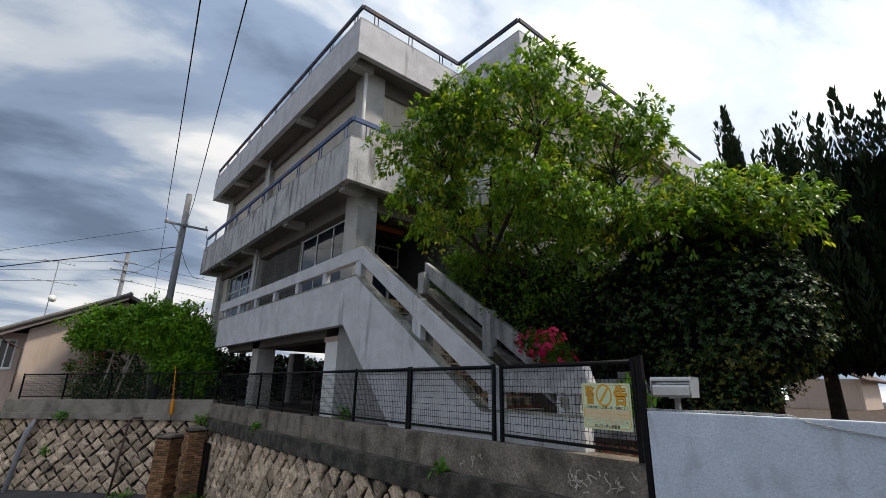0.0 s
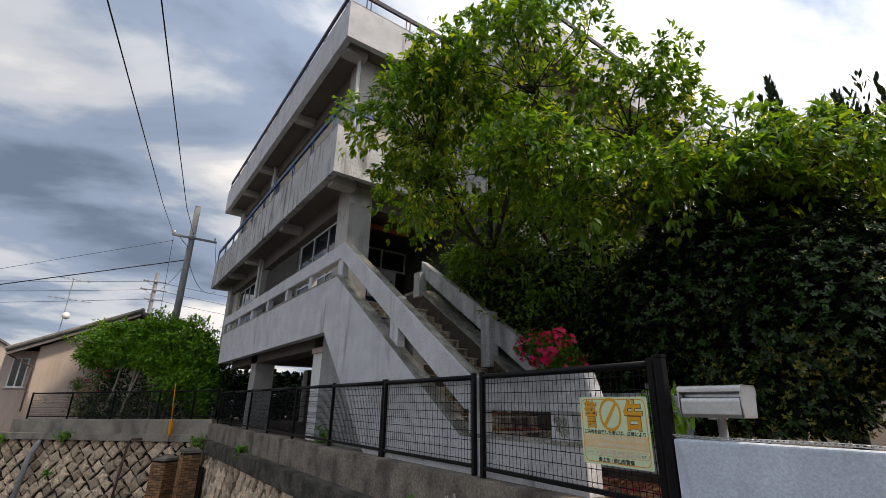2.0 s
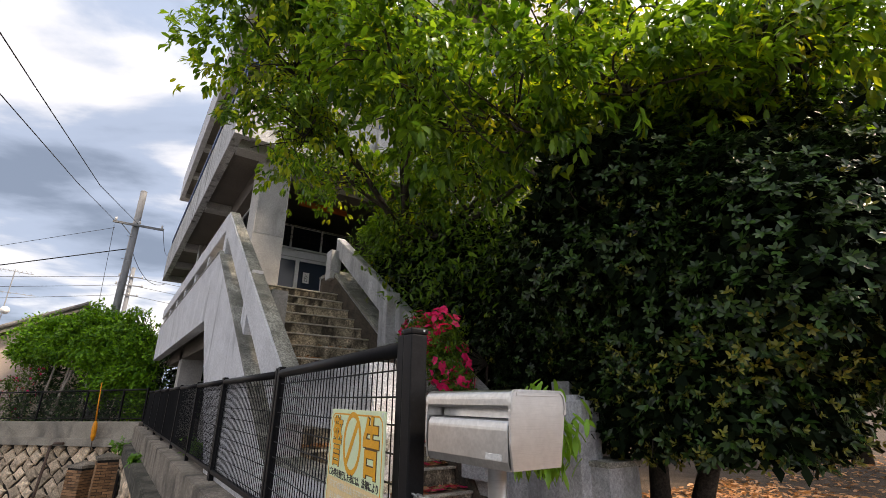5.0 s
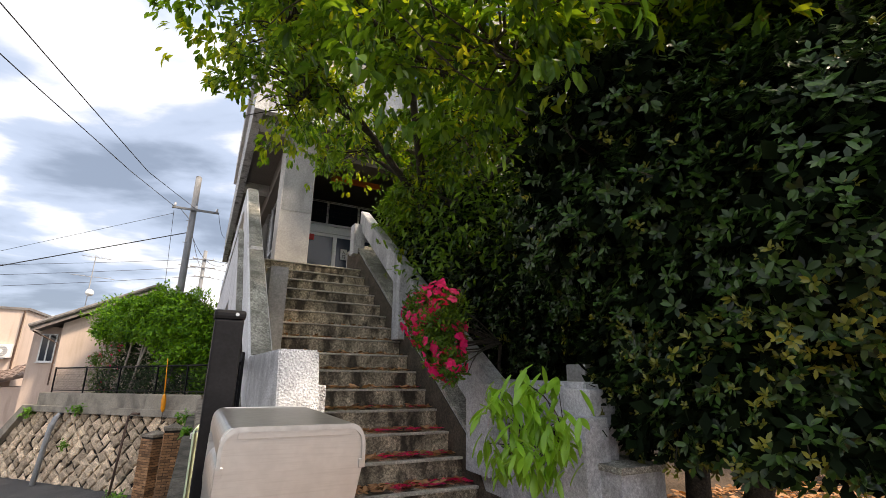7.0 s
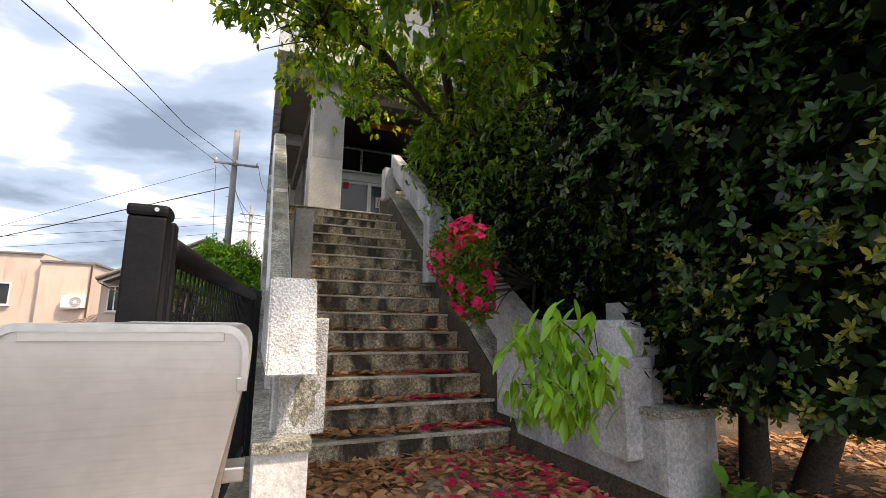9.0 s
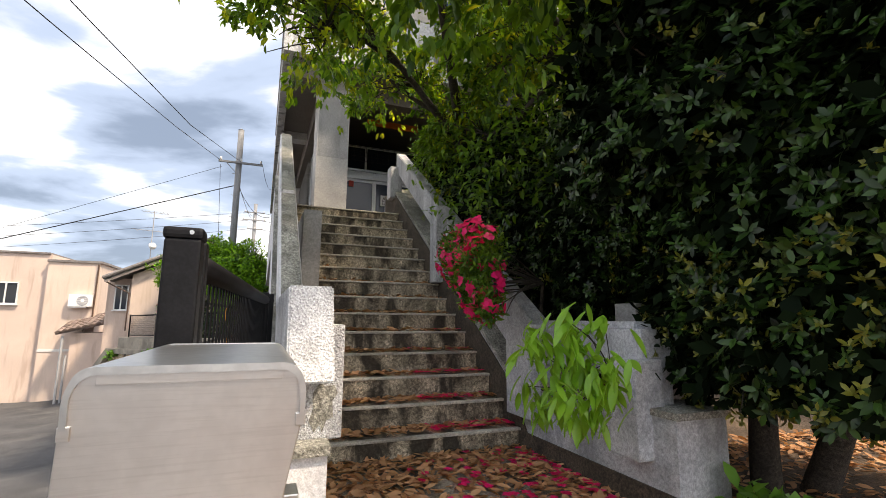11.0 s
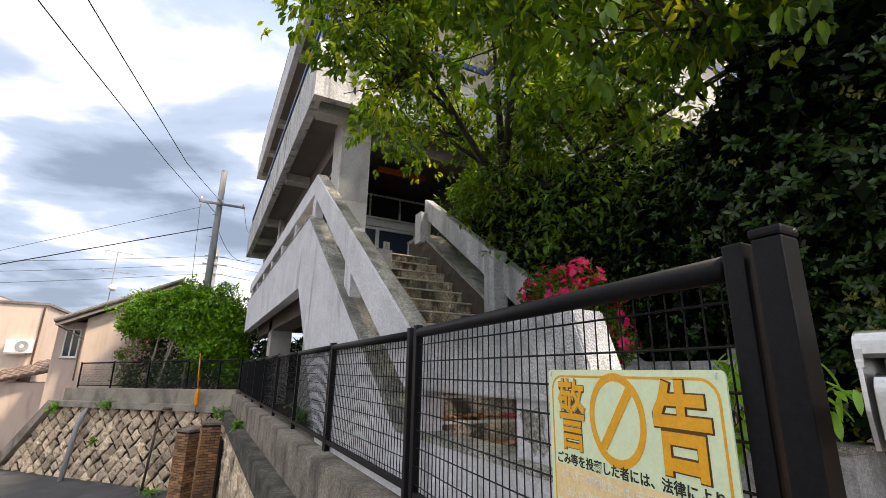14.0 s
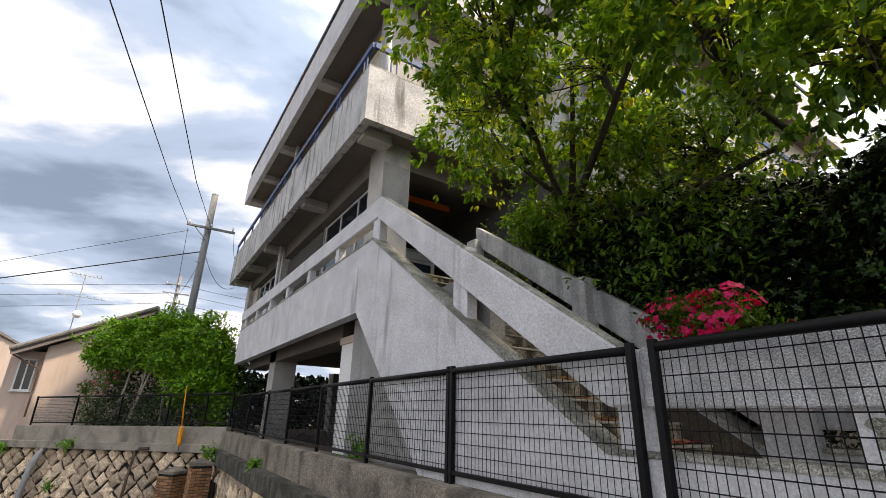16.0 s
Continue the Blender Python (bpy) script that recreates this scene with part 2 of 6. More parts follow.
M_STEEL2 = material("dull_stainless_end", (0.62, 0.60, 0.58), 0.34, metal=0.9, var=0.03, scale=1.5, fine=22, bump=0.06, bump_d=0.001, stain=(0.45, 0.43, 0.41), stain_amt=0.35, stretch=(14.0, 14.0, 420.0), cover=(0.5, 0.7))
M_STEEL2.node_tree.nodes["Principled BSDF"].inputs["Anisotropic"].default_value = 0.75
M_ALU = material("silver_aluminium_frame", (0.66, 0.66, 0.65), 0.45, metal=0.2, var=0.08, bump=0)
M_GLASS = glass_material("dark_window_glass", (0.012, 0.016, 0.022))
M_DOORGLASS = glass_material("blue_grey_door_glass", (0.03, 0.045, 0.07), 0.12)
M_LOUVRE = material("grey_louvre_metal", (0.28, 0.27, 0.25), 0.6, metal=0.2, var=0.1, bump=0)
M_WHITEPIPE = material("white_pvc_pipe", (0.62, 0.61, 0.58), 0.6, var=0.1, bump=0.05)
M_GREYPIPE = material("grey_drain_pipe", (0.33, 0.335, 0.34), 0.6, var=0.12, bump=0.1)
M_BROWNPIPE = material("rusty_brown_pipe", (0.085, 0.05, 0.035), 0.75, var=0.3, bump=0.3)
M_WHITEP = material("white_panel", (0.80, 0.80, 0.78), 0.6, var=0.06, scale=1, fine=30, bump=0.1)
M_ORANGE = material("orange_signboard", (0.75, 0.16, 0.02), 0.6, var=0.1, bump=0.05)
M_YORANGE = material("orange_marker", (0.85, 0.30, 0.01), 0.5, var=0.08, bump=0)
M_POLE = material("utility_pole_concrete", (0.20, 0.205, 0.21), 0.85, var=0.12, scale=4, fine=50, bump=0.2)
M_WIRE = material("black_cable", (0.02, 0.02, 0.022), 0.6, var=0.1, bump=0)
M_HOUSE = material("beige_house_wall", (0.56, 0.44, 0.37), 0.88, var=0.07, scale=0.8, fine=40, bump=0.25, stain=(0.38, 0.28, 0.225), stain_amt=0.6, streak=True)
M_HOUSE2 = material("cream_house_wall", (0.58, 0.46, 0.385), 0.88, var=0.06, scale=0.8, fine=40, bump=0.25, stain=(0.42, 0.32, 0.24), stain_amt=0.45, streak=True)
M_TILE = material("grey_roof_tile", (0.17, 0.155, 0.145), 0.7, var=0.25, scale=3, fine=20, bump=0.3, island=0.3)
M_TILE2 = material("brown_roof_tile", (0.17, 0.125, 0.105), 0.75, var=0.25, scale=3, fine=20, bump=0.3, island=0.3)
M_BARK = material("grey_brown_bark", (0.05, 0.041, 0.033), 0.95, var=0.35, scale=10, fine=60, bump=0.9, bump_d=0.01)
M_BARKP = material("pale_bark", (0.28, 0.24, 0.20), 0.9, var=0.25, scale=10, fine=60, bump=0.6)
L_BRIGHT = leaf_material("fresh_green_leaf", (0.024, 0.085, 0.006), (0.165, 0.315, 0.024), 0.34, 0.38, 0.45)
# Yellower and brighter, so light coming through the crown sits in the colour.
L_INNER = leaf_material("backlit_tree_leaf", (0.05, 0.115, 0.008), (0.25, 0.33, 0.025), 0.45, 0.66, tip=(0.28, 0.26, 0.025), tip_amt=0.6)
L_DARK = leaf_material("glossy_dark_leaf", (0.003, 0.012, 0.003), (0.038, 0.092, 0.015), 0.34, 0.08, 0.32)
# Near-black colour paints the deep shade inside shrubs, hedge and conifers.
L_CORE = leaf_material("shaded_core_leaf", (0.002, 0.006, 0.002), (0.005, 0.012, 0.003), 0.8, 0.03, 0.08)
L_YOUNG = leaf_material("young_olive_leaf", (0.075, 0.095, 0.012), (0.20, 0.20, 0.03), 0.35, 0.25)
# Darker green that carries the shade under tree sprays; azalea leaves use it too.
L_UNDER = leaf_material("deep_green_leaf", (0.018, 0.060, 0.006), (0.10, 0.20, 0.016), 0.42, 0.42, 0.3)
L_LIME = leaf_material("lime_green_leaf", (0.10, 0.26, 0.018), (0.23, 0.44, 0.045), 0.34, 0.35, 0.5)
L_BUSH = leaf_material("bush_green_leaf", (0.030, 0.115, 0.006), (0.17, 0.37, 0.012), 0.5, 0.20, 0.25, tip=(0.20, 0.07, 0.03), tip_amt=0.12)
L_CYP = leaf_material("dark_cypress_leaf", (0.008, 0.02, 0.008), (0.022, 0.04, 0.014), 0.7, 0.1, 0.2)
L_PINK = leaf_material("magenta_azalea_petal", (0.52, 0.005, 0.085), (0.76, 0.022, 0.19), 0.5, 0.35)
L_DEAD = leaf_material("fallen_brown_leaf", (0.25, 0.12, 0.05), (0.60, 0.34, 0.18), 0.7, 0.15)
L_WEED = leaf_material("weed_green_leaf", (0.06, 0.17, 0.02), (0.13, 0.30, 0.04), 0.5, 0.35)


# ---- building blocks ----
def part(name, bm, mat, parent=None, label="", smooth=False):
    me = bpy.data.meshes.new(name)
    bm.normal_update()
    bm.to_mesh(me)
    bm.free()
    me.materials.append(mat)
    if smooth:
        for p in me.polygons:
            p.use_smooth = True
    ob = new(name, me)
    if parent is not None:
        ob.parent = parent
    if label:
        ob["label"] = label
    return ob


def empty(name, label, category, group="", kind="", at=(0, 0, 0)):
    ob = new(name)
    ob.empty_display_size = 0.1
    ob.location = at
    return tagged(ob, label, category, group, kind)


def clear_base(ob):
    """Parts are modelled in world places: undo the shift of their parent."""
    for c in ob.children:
        c.matrix_parent_inverse = ob.matrix_basis.inverted()


def add_box(bm, x0, x1, y0, y1, z0, z1, bevel=0.0, m=None):
    r = bmesh.ops.create_cube(bm, size=1.0)
    vs = r["verts"]
    for v in vs:
        v.co = Vector((x0 + (v.co.x + 0.5) * (x1 - x0), y0 + (v.co.y + 0.5) * (y1 - y0), z0 + (v.co.z + 0.5) * (z1 - z0)))
    if bevel:
        es = list({e for v in vs for e in v.link_edges})
        r2 = bmesh.ops.bevel(bm, geom=es, offset=bevel, segments=2, affect='EDGES', profile=0.6)
        vs = list({v for f in r2["faces"] for v in f.verts} | {v for v in vs if v.is_valid})
    if m is not None:
        bmesh.ops.transform(bm, matrix=m, verts=vs)
    return vs


def boxbm(*a, **k):
    bm = bmesh.new()
    add_box(bm, *a, **k)
    return bm


def prism(pts, x0, x1, bevel=0.0):
    """A body with the outline pts in (y, z), from x0 to x1."""
    bm = bmesh.new()
    lo = [bm.verts.new((x0, y, z)) for y, z in pts]
    hi = [bm.verts.new((x1, y, z)) for y, z in pts]
    n = len(pts)
    bm.faces.new(lo)
    bm.faces.new(hi[::-1])
    for i in range(n):
        bm.faces.new((lo[i], hi[i], hi[(i + 1) % n], lo[(i + 1) % n]))
    bmesh.ops.recalc_face_normals(bm, faces=bm.faces)
    if bevel:
        bmesh.ops.bevel(bm, geom=list(bm.edges), offset=bevel, segments=2, affect='EDGES')
    return bm


def tube(points, radii, sides=8, cap=True):
    bm = bmesh.new()
    add_tube(bm, points, radii, sides, cap)
    return bm


def add_tube(bm, points, radii, sides=8, cap=True):
    pts = [Vector(p) for p in points]
    if isinstance(radii, (int, float)):
        radii = [radii] * len(pts)
    rings = []
    for i, p in enumerate(pts):
        d = (pts[min(i + 1, len(pts) - 1)] - pts[max(i - 1, 0)]).normalized()
        a = d.cross(Vector((0, 0, 1)) if abs(d.z) < 0.9 else Vector((1, 0, 0))).normalized()
        b = d.cross(a)
        rings.append([bm.verts.new(p + (a * math.cos(k * math.tau / sides) + b * math.sin(k * math.tau / sides)) * radii[i]) for k in range(sides)])
    for r0, r1 in zip(rings, rings[1:]):
        for k in range(sides):
            bm.faces.new((r0[k], r0[(k + 1) % sides], r1[(k + 1) % sides], r1[k]))
    if cap:
        bm.faces.new(rings[0][::-1])
        bm.faces.new(rings[-1])


def sag(a, b, drop, n=14):
    a, b = Vector(a), Vector(b)
    return [a.lerp(b, i / n) - Vector((0, 0, drop * 4 * (i / n) * (1 - i / n))) for i in range(n + 1)]


def mesh_np(name, verts, faces, mats, fmat=None, smooth=False):
    """A mesh from numpy arrays; faces all triangles."""
    me = bpy.data.meshes.new(name)
    nv, nf = len(verts), len(faces)
    me.vertices.add(nv)
    me.vertices.foreach_set("co", np.asarray(verts, dtype=np.float32).ravel())
    me.loops.add(nf * 3)
    me.loops.foreach_set("vertex_index", np.asarray(faces, dtype=np.int32).ravel())
    me.polygons.add(nf)
    me.polygons.foreach_set("loop_start", np.arange(0, nf * 3, 3, dtype=np.int32))
    for m in mats:
        me.materials.append(m)
    if fmat is not None:
        me.polygons.foreach_set("material_index", np.asarray(fmat, dtype=np.int32))
    me.update(calc_edges=True)
    me.validate()
    return me


def unit(a):
    return a / np.maximum(np.linalg.norm(a, axis=1, keepdims=True), 1e-6)


def leaf_arrays(pos, way, up, length, width, fold=0.25, droop=0.2):
    """Folded, drooping leaves, eight triangles each: base, two pairs of shoulders, the rib and the tip."""
    way = unit(way)
    side = unit(np.cross(way, up))
    nor = np.cross(side, way)
    L, W = length[:, None], width[:, None]

    def at(s, w, h):
        return pos + way * L * s + side * W * w + nor * (W * h - L * droop * s * s)
    v = np.stack([pos, at(0.30, 0.42, fold), at(0.34, 0, 0), at(0.30, -0.42, fold), at(0.66, 0.46, fold), at(0.68, 0, 0), at(0.66, -0.46, fold), at(0.98, 0, 0)], axis=1).reshape(-1, 3)
    n = len(pos)
    f = np.array([[0, 2, 1], [0, 3, 2], [1, 2, 5], [1, 5, 4], [2, 3, 6], [2, 6, 5], [4, 5, 7], [5, 6, 7]])
    faces = (np.arange(n)[:, None, None] * 8 + f[None]).reshape(-1, 3)
    return v, faces


def plain_leaf_arrays(pos, way, up, length, width):
    """Diamond-shaped leaves of two triangles each, for the deep inside of a shrub."""
    way = unit(way)
    side = unit(np.cross(way, up))
    L, W = length[:, None], width[:, None]
    v = np.stack([pos, pos + way * L * 0.5 + side * W * 0.5, pos + way * L, pos + way * L * 0.5 - side * W * 0.5], axis=1).reshape(-1, 3)
    faces = (np.arange(len(pos))[:, None, None] * 4 + np.array([[0, 1, 2], [0, 2, 3]])[None]).reshape(-1, 3)
    return v, faces


def leaves_ob(name, groups, parent=None, label=""):
    """groups: (material, pos, way, up, length, width, fold, droop) each; all joined into one mesh."""
    vs, fs, ms, mats, base = [], [], [], [], 0
    for k, (mat, pos, way, up, ln, wd, fold, droop) in enumerate(groups):
        v, f = plain_leaf_arrays(pos, way, up, ln, wd) if mat is L_CORE else leaf_arrays(pos, way, up, ln, wd, fold, droop)
        vs.append(v)
        fs.append(f + base)
        ms.append(np.full(len(f), k))
        mats.append(mat)
        base += len(v)
    ob = new(name, mesh_np(name, np.concatenate(vs), np.concatenate(fs), mats, np.concatenate(ms)))
    if parent is not None:
        ob.parent = parent
    if label:
        ob["label"] = label
    return ob


def rosettes(rng, tips, outward, per, size, spread=0.9, hang=0.3, jitter=0.03):
    """Leaves that fan out from each tip round the outward direction."""
    n = len(tips)
    pos = np.repeat(tips, per, axis=0) + rng.normal(0, jitter, (n * per, 3))
    axis = np.repeat(unit(outward), per, axis=0)
    way = unit(axis * rng.uniform(0.2, 1.0, (n * per, 1)) + rng.normal(0, spread, (n * per, 3)))
    way[:, 2] -= hang
    way = unit(way)
    up = axis + np.array([0, 0, 0.6]) + rng.normal(0, 0.35, (n * per, 3))
    ln = size * rng.uniform(0.65, 1.2, n * per)
    return pos, way, up, ln


def whorls(rng, tips, axis, per, size, rise=0.35):
    """Evenly spread whorls: the leaves stand round each tip like the spokes of a shallow cup."""
    n = len(tips)
    ax = unit(axis + rng.normal(0, 0.28, (n, 3)))
    e1 = unit(np.cross(ax, rng.normal(0, 1, (n, 3))))
    e2 = np.cross(ax, e1)
    ang = np.tile(np.arange(per) * math.tau / per, n) + np.repeat(rng.uniform(0, math.tau, n), per) + rng.normal(0, 0.22, n * per)
    a3 = np.repeat(ax, per, axis=0)
    way = np.repeat(e1, per, axis=0) * np.cos(ang)[:, None] + np.repeat(e2, per, axis=0) * np.sin(ang)[:, None] + a3 * rng.normal(rise, 0.2, (n * per, 1))
    ln = np.repeat(rng.uniform(0.75, 1.2, n), per) * size * rng.uniform(0.75, 1.15, n * per)
    pos = np.repeat(tips, per, axis=0) + rng.normal(0, 0.006, (n * per, 3))
    return pos, unit(way), a3 + rng.normal(0, 0.12, (n * per, 3)), ln


def sprays(rng, centres, outward, shoots, per, size, spread=0.2):
    """Domed clumps of hanging leaves: shoots round each centre, each with drooping leaves that fan outwards."""
    n = len(centres)
    ang = rng.uniform(0, math.tau, n * shoots)
    rad = spread * np.sqrt(rng.random(n * shoots)) * np.repeat(rng.uniform(0.6, 1.25, n), shoots)
    off = np.stack([np.cos(ang) * rad, np.sin(ang) * rad, -1.6 * rad * rad / spread + rng.normal(0, 0.03, n * shoots)], axis=1)
    tips = np.repeat(centres, shoots, axis=0) + off
    out = unit(off * np.array([1, 1, 0]) / spread + np.repeat(unit(outward), shoots, axis=0) * 0.6 + rng.normal(0, 0.2, (n * shoots, 3)))
    m = len(tips) * per
    way = np.repeat(out, per, axis=0) + rng.normal(0, 0.55, (m, 3))
    way[:, 2] -= rng.uniform(0.25, 1.3, m)
    up = np.repeat(out, per, axis=0) * 0.7 + np.array([0, 0, 0.9]) + rng.normal(0, 0.2, (m, 3))
    return np.repeat(tips, per, axis=0) + rng.normal(0, 0.025, (m, 3)), unit(way), up, size * rng.uniform(0.65, 1.2, m)


def lumpy_shell(rng, n, centre, radii, lumps=0.18, thick=0.28, seed=0.0, zcut=None):
    """Points in the outer skin of a lumpy, uneven ball, with their outward directions."""
    d = unit(rng.normal(0, 1, (n, 3)))
    k = np.array([noise.noise(Vector((p[0] * 2.1 + seed, p[1] * 2.1, p[2] * 2.1 + seed))) + 0.5 * noise.noise(Vector((p[0] * 5 + seed, p[1] * 5, p[2] * 5))) for p in d])
    rad = 1 + lumps * 1.6 * k - thick * rng.random(n) ** 1.6
    p = np.array(centre) + d * np.array(radii) * rad[:, None]
    keep = np.ones(n, bool) if zcut is None else p[:, 2] > zcut
    return p[keep], unit(d / np.array(radii))[keep]


# ---- ground ----
def ground_z(x, y):
    return 0.05 * max(-6.0, min(x, 8.0)) - 0.128 * max(-2.0, min(y, 17.2))


def road_ground():
    bm = bmesh.new()
    xs = [-400, -120, -40, -20, -12, -6, -4, -2, 0, 2, 4, 6, 8, 20, 60, 400]
    ys = [-400, -60, -20, -8, -2, 0, 2, 4, 6, 8, 10, 12, 14, 16, 17.2, 18, 20, 24, 40, 90, 400]
    grid = [[bm.verts.new((x, y, ground_z(x, y) + 0.01 * math.sin(x * 1.3 + y))) for x in xs] for y in ys]
    for j in range(len(ys) - 1):
        for i in range(len(xs) - 1):
            bm.faces.new((grid[j][i], grid[j][i + 1], grid[j + 1][i + 1], grid[j + 1][i]))
    return part("ground", bm, M_ASPHALT)


tagged(road_ground(), "worn grey asphalt road sloping down along the wall", "road", kind="structure")
tagged(part("garden_ground", boxbm(4.66, 60, -30, 45, -2.6, 0.70), M_EARTH), "brown earth terrace behind the retaining wall", "ground", kind="structure")
tagged(part("pavement", boxbm(4.98, 6.62, 2.2, 4.9, 0.60, 0.712), M_APRON), "mossy concrete apron at the foot of the stairs", "pavement", kind="structure")

# ---- retaining walls, kerb and ledge ----
# the north wall swings back from the corner; its things are laid out straight along x and turned into place
NORTH = Matrix.Translation((3.65, 18.4, 0)) @ Matrix.Rotation(radians(-52), 4, 'Z') @ Matrix.Rotation(radians(-1.2), 4, 'Y') @ Matrix.Translation((-3.6, -19.12, 0))


def swing(ob):
    ob.matrix_basis = NORTH @ ob.matrix_basis
    return ob


tagged(part("kerb_west", prism([(2.32, 0.3), (2.32, 0.85), (17.35, 0.87), (17.35, 0.3)], 4.55, 4.90, 0.012), M_CURB), "weathered grey concrete kerb wall under the black fence", "kerb", kind="structure")
tagged(part("ledge_west", prism([(2.30, 0.10), (2.30, 0.42), (17.15, 0.44), (17.15, 0.10)], 4.36, 4.56, 0.015), M_LEDGE), "dark weathered concrete ledge below the kerb", "ledge", kind="structure")
wall_w = tagged(part("wall_west", prism([(2.3, -0.6), (2.3, 0.12), (17.3, 0.12), (17.3, -2.6)], 4.52, 4.66), M_MORTAR), "retaining wall of rough granite stones", "stone wall", kind="structure")


def coping_north():
    bm = bmesh.new()
    add_box(bm, -3.85, 5.0, 19.30, 19.75, 0.46, 0.95, 0.015)
    add_box(bm, -4.5, 4.95, 19.2, 19.42, 0.28, 0.50, 0.015)
    return bm


tagged(swing(part("kerb_north", coping_north(), M_COPE)), "grey concrete coping along the top of the stone wall", "kerb", kind="structure")


def slope_coping():
    bm = bmesh.new()
    pts = [(-4.42, 0.28), (-4.42, 0.50), (-4.60, 0.50), (-8.6, -2.6), (-8.6, -3.0), (-8.3, -2.98)]
    lo = [bm.verts.new((x, 19.2, z)) for x, z in pts]
    hi = [bm.verts.new((x, 19.7, z)) for x, z in pts]
    bm.faces.new(lo)
    bm.faces.new(hi[::-1])
    for i in range(len(pts)):
        j = (i + 1) % len(pts)
        bm.faces.new((lo[i], hi[i], hi[j], lo[j]))
    bmesh.ops.recalc_face_normals(bm, faces=bm.faces)
    return bm


tagged(swing(part("coping_slope", slope_coping(), M_COPE)), "sloping concrete coping of the stone wall", "kerb", kind="structure")


def wall_north_body():
    bm = bmesh.new()
    pts = [(-8.4, -3.2), (-8.3, -2.75), (-4.5, 0.30), (4.95, 0.30), (4.95, -2.7)]
    lo = [bm.verts.new((x, 19.42, z)) for x, z in pts]
    hi = [bm.verts.new((x, 21.5, z)) for x, z in pts]
    bm.faces.new(lo)
    for i in range(len(pts)):
        j = (i + 1) % len(pts)
        bm.faces.new((lo[i], hi[i], hi[j], lo[j]))
    bmesh.ops.recalc_face_normals(bm, faces=bm.faces)
    return bm




def scratches():
    """Pale scratched lines on the kerb face."""
    rng = np.random.default_rng(17)
    bm = bmesh.new()
    for k in range(26):
        y, z = rng.uniform(2.5, 3.3) if k < 20 else rng.uniform(3.8, 5.2), rng.uniform(0.50, 0.72)
        pts = [(4.5475, y, z)]
        for j in range(4):
            y += rng.uniform(-0.05, 0.05)
            z += rng.uniform(-0.05, 0.06)
            pts.append((4.5475, y, min(0.82, max(0.46, z))))
        add_tube(bm, pts, 0.0055, 5)
    return bm


scr = part("scratch", scratches(), M_NOSE, bpy.data.objects["kerb_west"], "pale scratched lines")
scr["kind"] = "stuff"
wall_n = tagged(swing(part("wall_north", wall_north_body(), M_MORTAR)), "retaining wall of pale diamond-laid granite stones", "stone wall", kind="structure")
tagged(swing(part("garden_ground_north", boxbm(-3.8, 4.3, 19.6, 21.4, 0.2, 0.80), M_EARTH)), "earth of the raised planting bed", "ground", kind="structure")

# white stuccoed wall by the road
tagged(part("wall_stucco", boxbm(4.50, 4.62, -9.0, 2.285, -0.2, 1.33, bevel=0.012), M_STUCCO), "pale blue-grey stuccoed garden wall beside the road", "garden wall", kind="structure")

# ---- stairs ----
RISE, TREAD, Y0, Z0 = 0.1757, 0.2585, 4.62, 0.86
stairs = empty("staircase", "outdoor concrete staircase with streaked risers and dead leaves", "staircase", at=(5.8, 6.4, 0.7))
step_bm = boxbm(4.93, 6.60, 0, TREAD + 0.03, -RISE - 0.02, -0.022)
nose_bm = boxbm(4.93, 6.598, -0.016, 0.04, -0.020, 0.0, bevel=0.005)
step0 = part("step", step_bm, M_STEP, stairs)
nose0 = part("nosing", nose_bm, M_NOSE, step0, "pale worn nosing")
tread_bm = boxbm(4.93, 6.596, 0.04, TREAD + 0.02, -0.03, -0.003)
tread0 = part("tread", tread_bm, M_STEP, step0)
for i in range(15):
    if i == 0:
        s = step0
    else:
        s = step0.copy()
        scene.collection.objects.link(s)
        for c in (nose0, tread0):
            c2 = c.copy()
            scene.collection.objects.link(c2)
            c2.parent = s
    s.location = (0, Y0 + i * TREAD, Z0 + i * RISE)
part("stair_slab", prism([(4.7, 0.6), (8.5, 3.0), (8.5, 2.8), (8.97, 2.8), (6.9, 0.6)], 4.93, 6.6), M_GREY, stairs)


def lower_parapet(y_top):
    return [(3.15, 0.6), (3.15, 1.2), (4.75, 1.2), (8.57, 3.78), (y_top, 3.78), (y_top, 2.77), (8.97, 2.77), (6.75, 0.6)]


part("parapet", prism(lower_parapet(18.7), 4.75, 4.928), M_CONC, stairs, "white-grey painted parapet with dirt runs")
part("parapet", prism(lower_parapet(9.2), 6.605, 6.95), M_MOTTLE, stairs, "white-grey painted parapet with dirt runs")
cap_pts = [(3.13, 1.2), (3.13, 1.235), (4.74, 1.235), (8.56, 3.815), (18.72, 3.815), (18.72, 3.783), (8.58, 3.783), (4.76, 1.203)]
part("parapet_cap", prism(cap_pts, 4.742, 4.936), M_TOPS, stairs, "lichen-grey parapet top")
cap_r = [(3.13, 1.2), (3.13, 1.235), (4.74, 1.235), (8.56, 3.815), (9.2, 3.815), (9.2, 3.783), (8.58, 3.783), (4.76, 1.203)]
part("parapet_cap", prism(cap_r, 6.592, 6.962), M_TOPS, stairs, "lichen-grey parapet top")
rail_l = [(4.47, 1.47), (4.47, 1.80), (4.60, 1.80), (8.43, 4.43), (18.9, 4.43), (18.9, 4.12), (8.52, 4.12), (4.74, 1.47)]
part("rail_beam", prism(rail_l, 4.775, 4.935, 0.012), M_CONC, stairs, "sloping painted concrete handrail beam")
railtop_l = [(4.63, 1.815), (8.44, 4.433), (8.44, 4.443), (4.62, 1.825)]
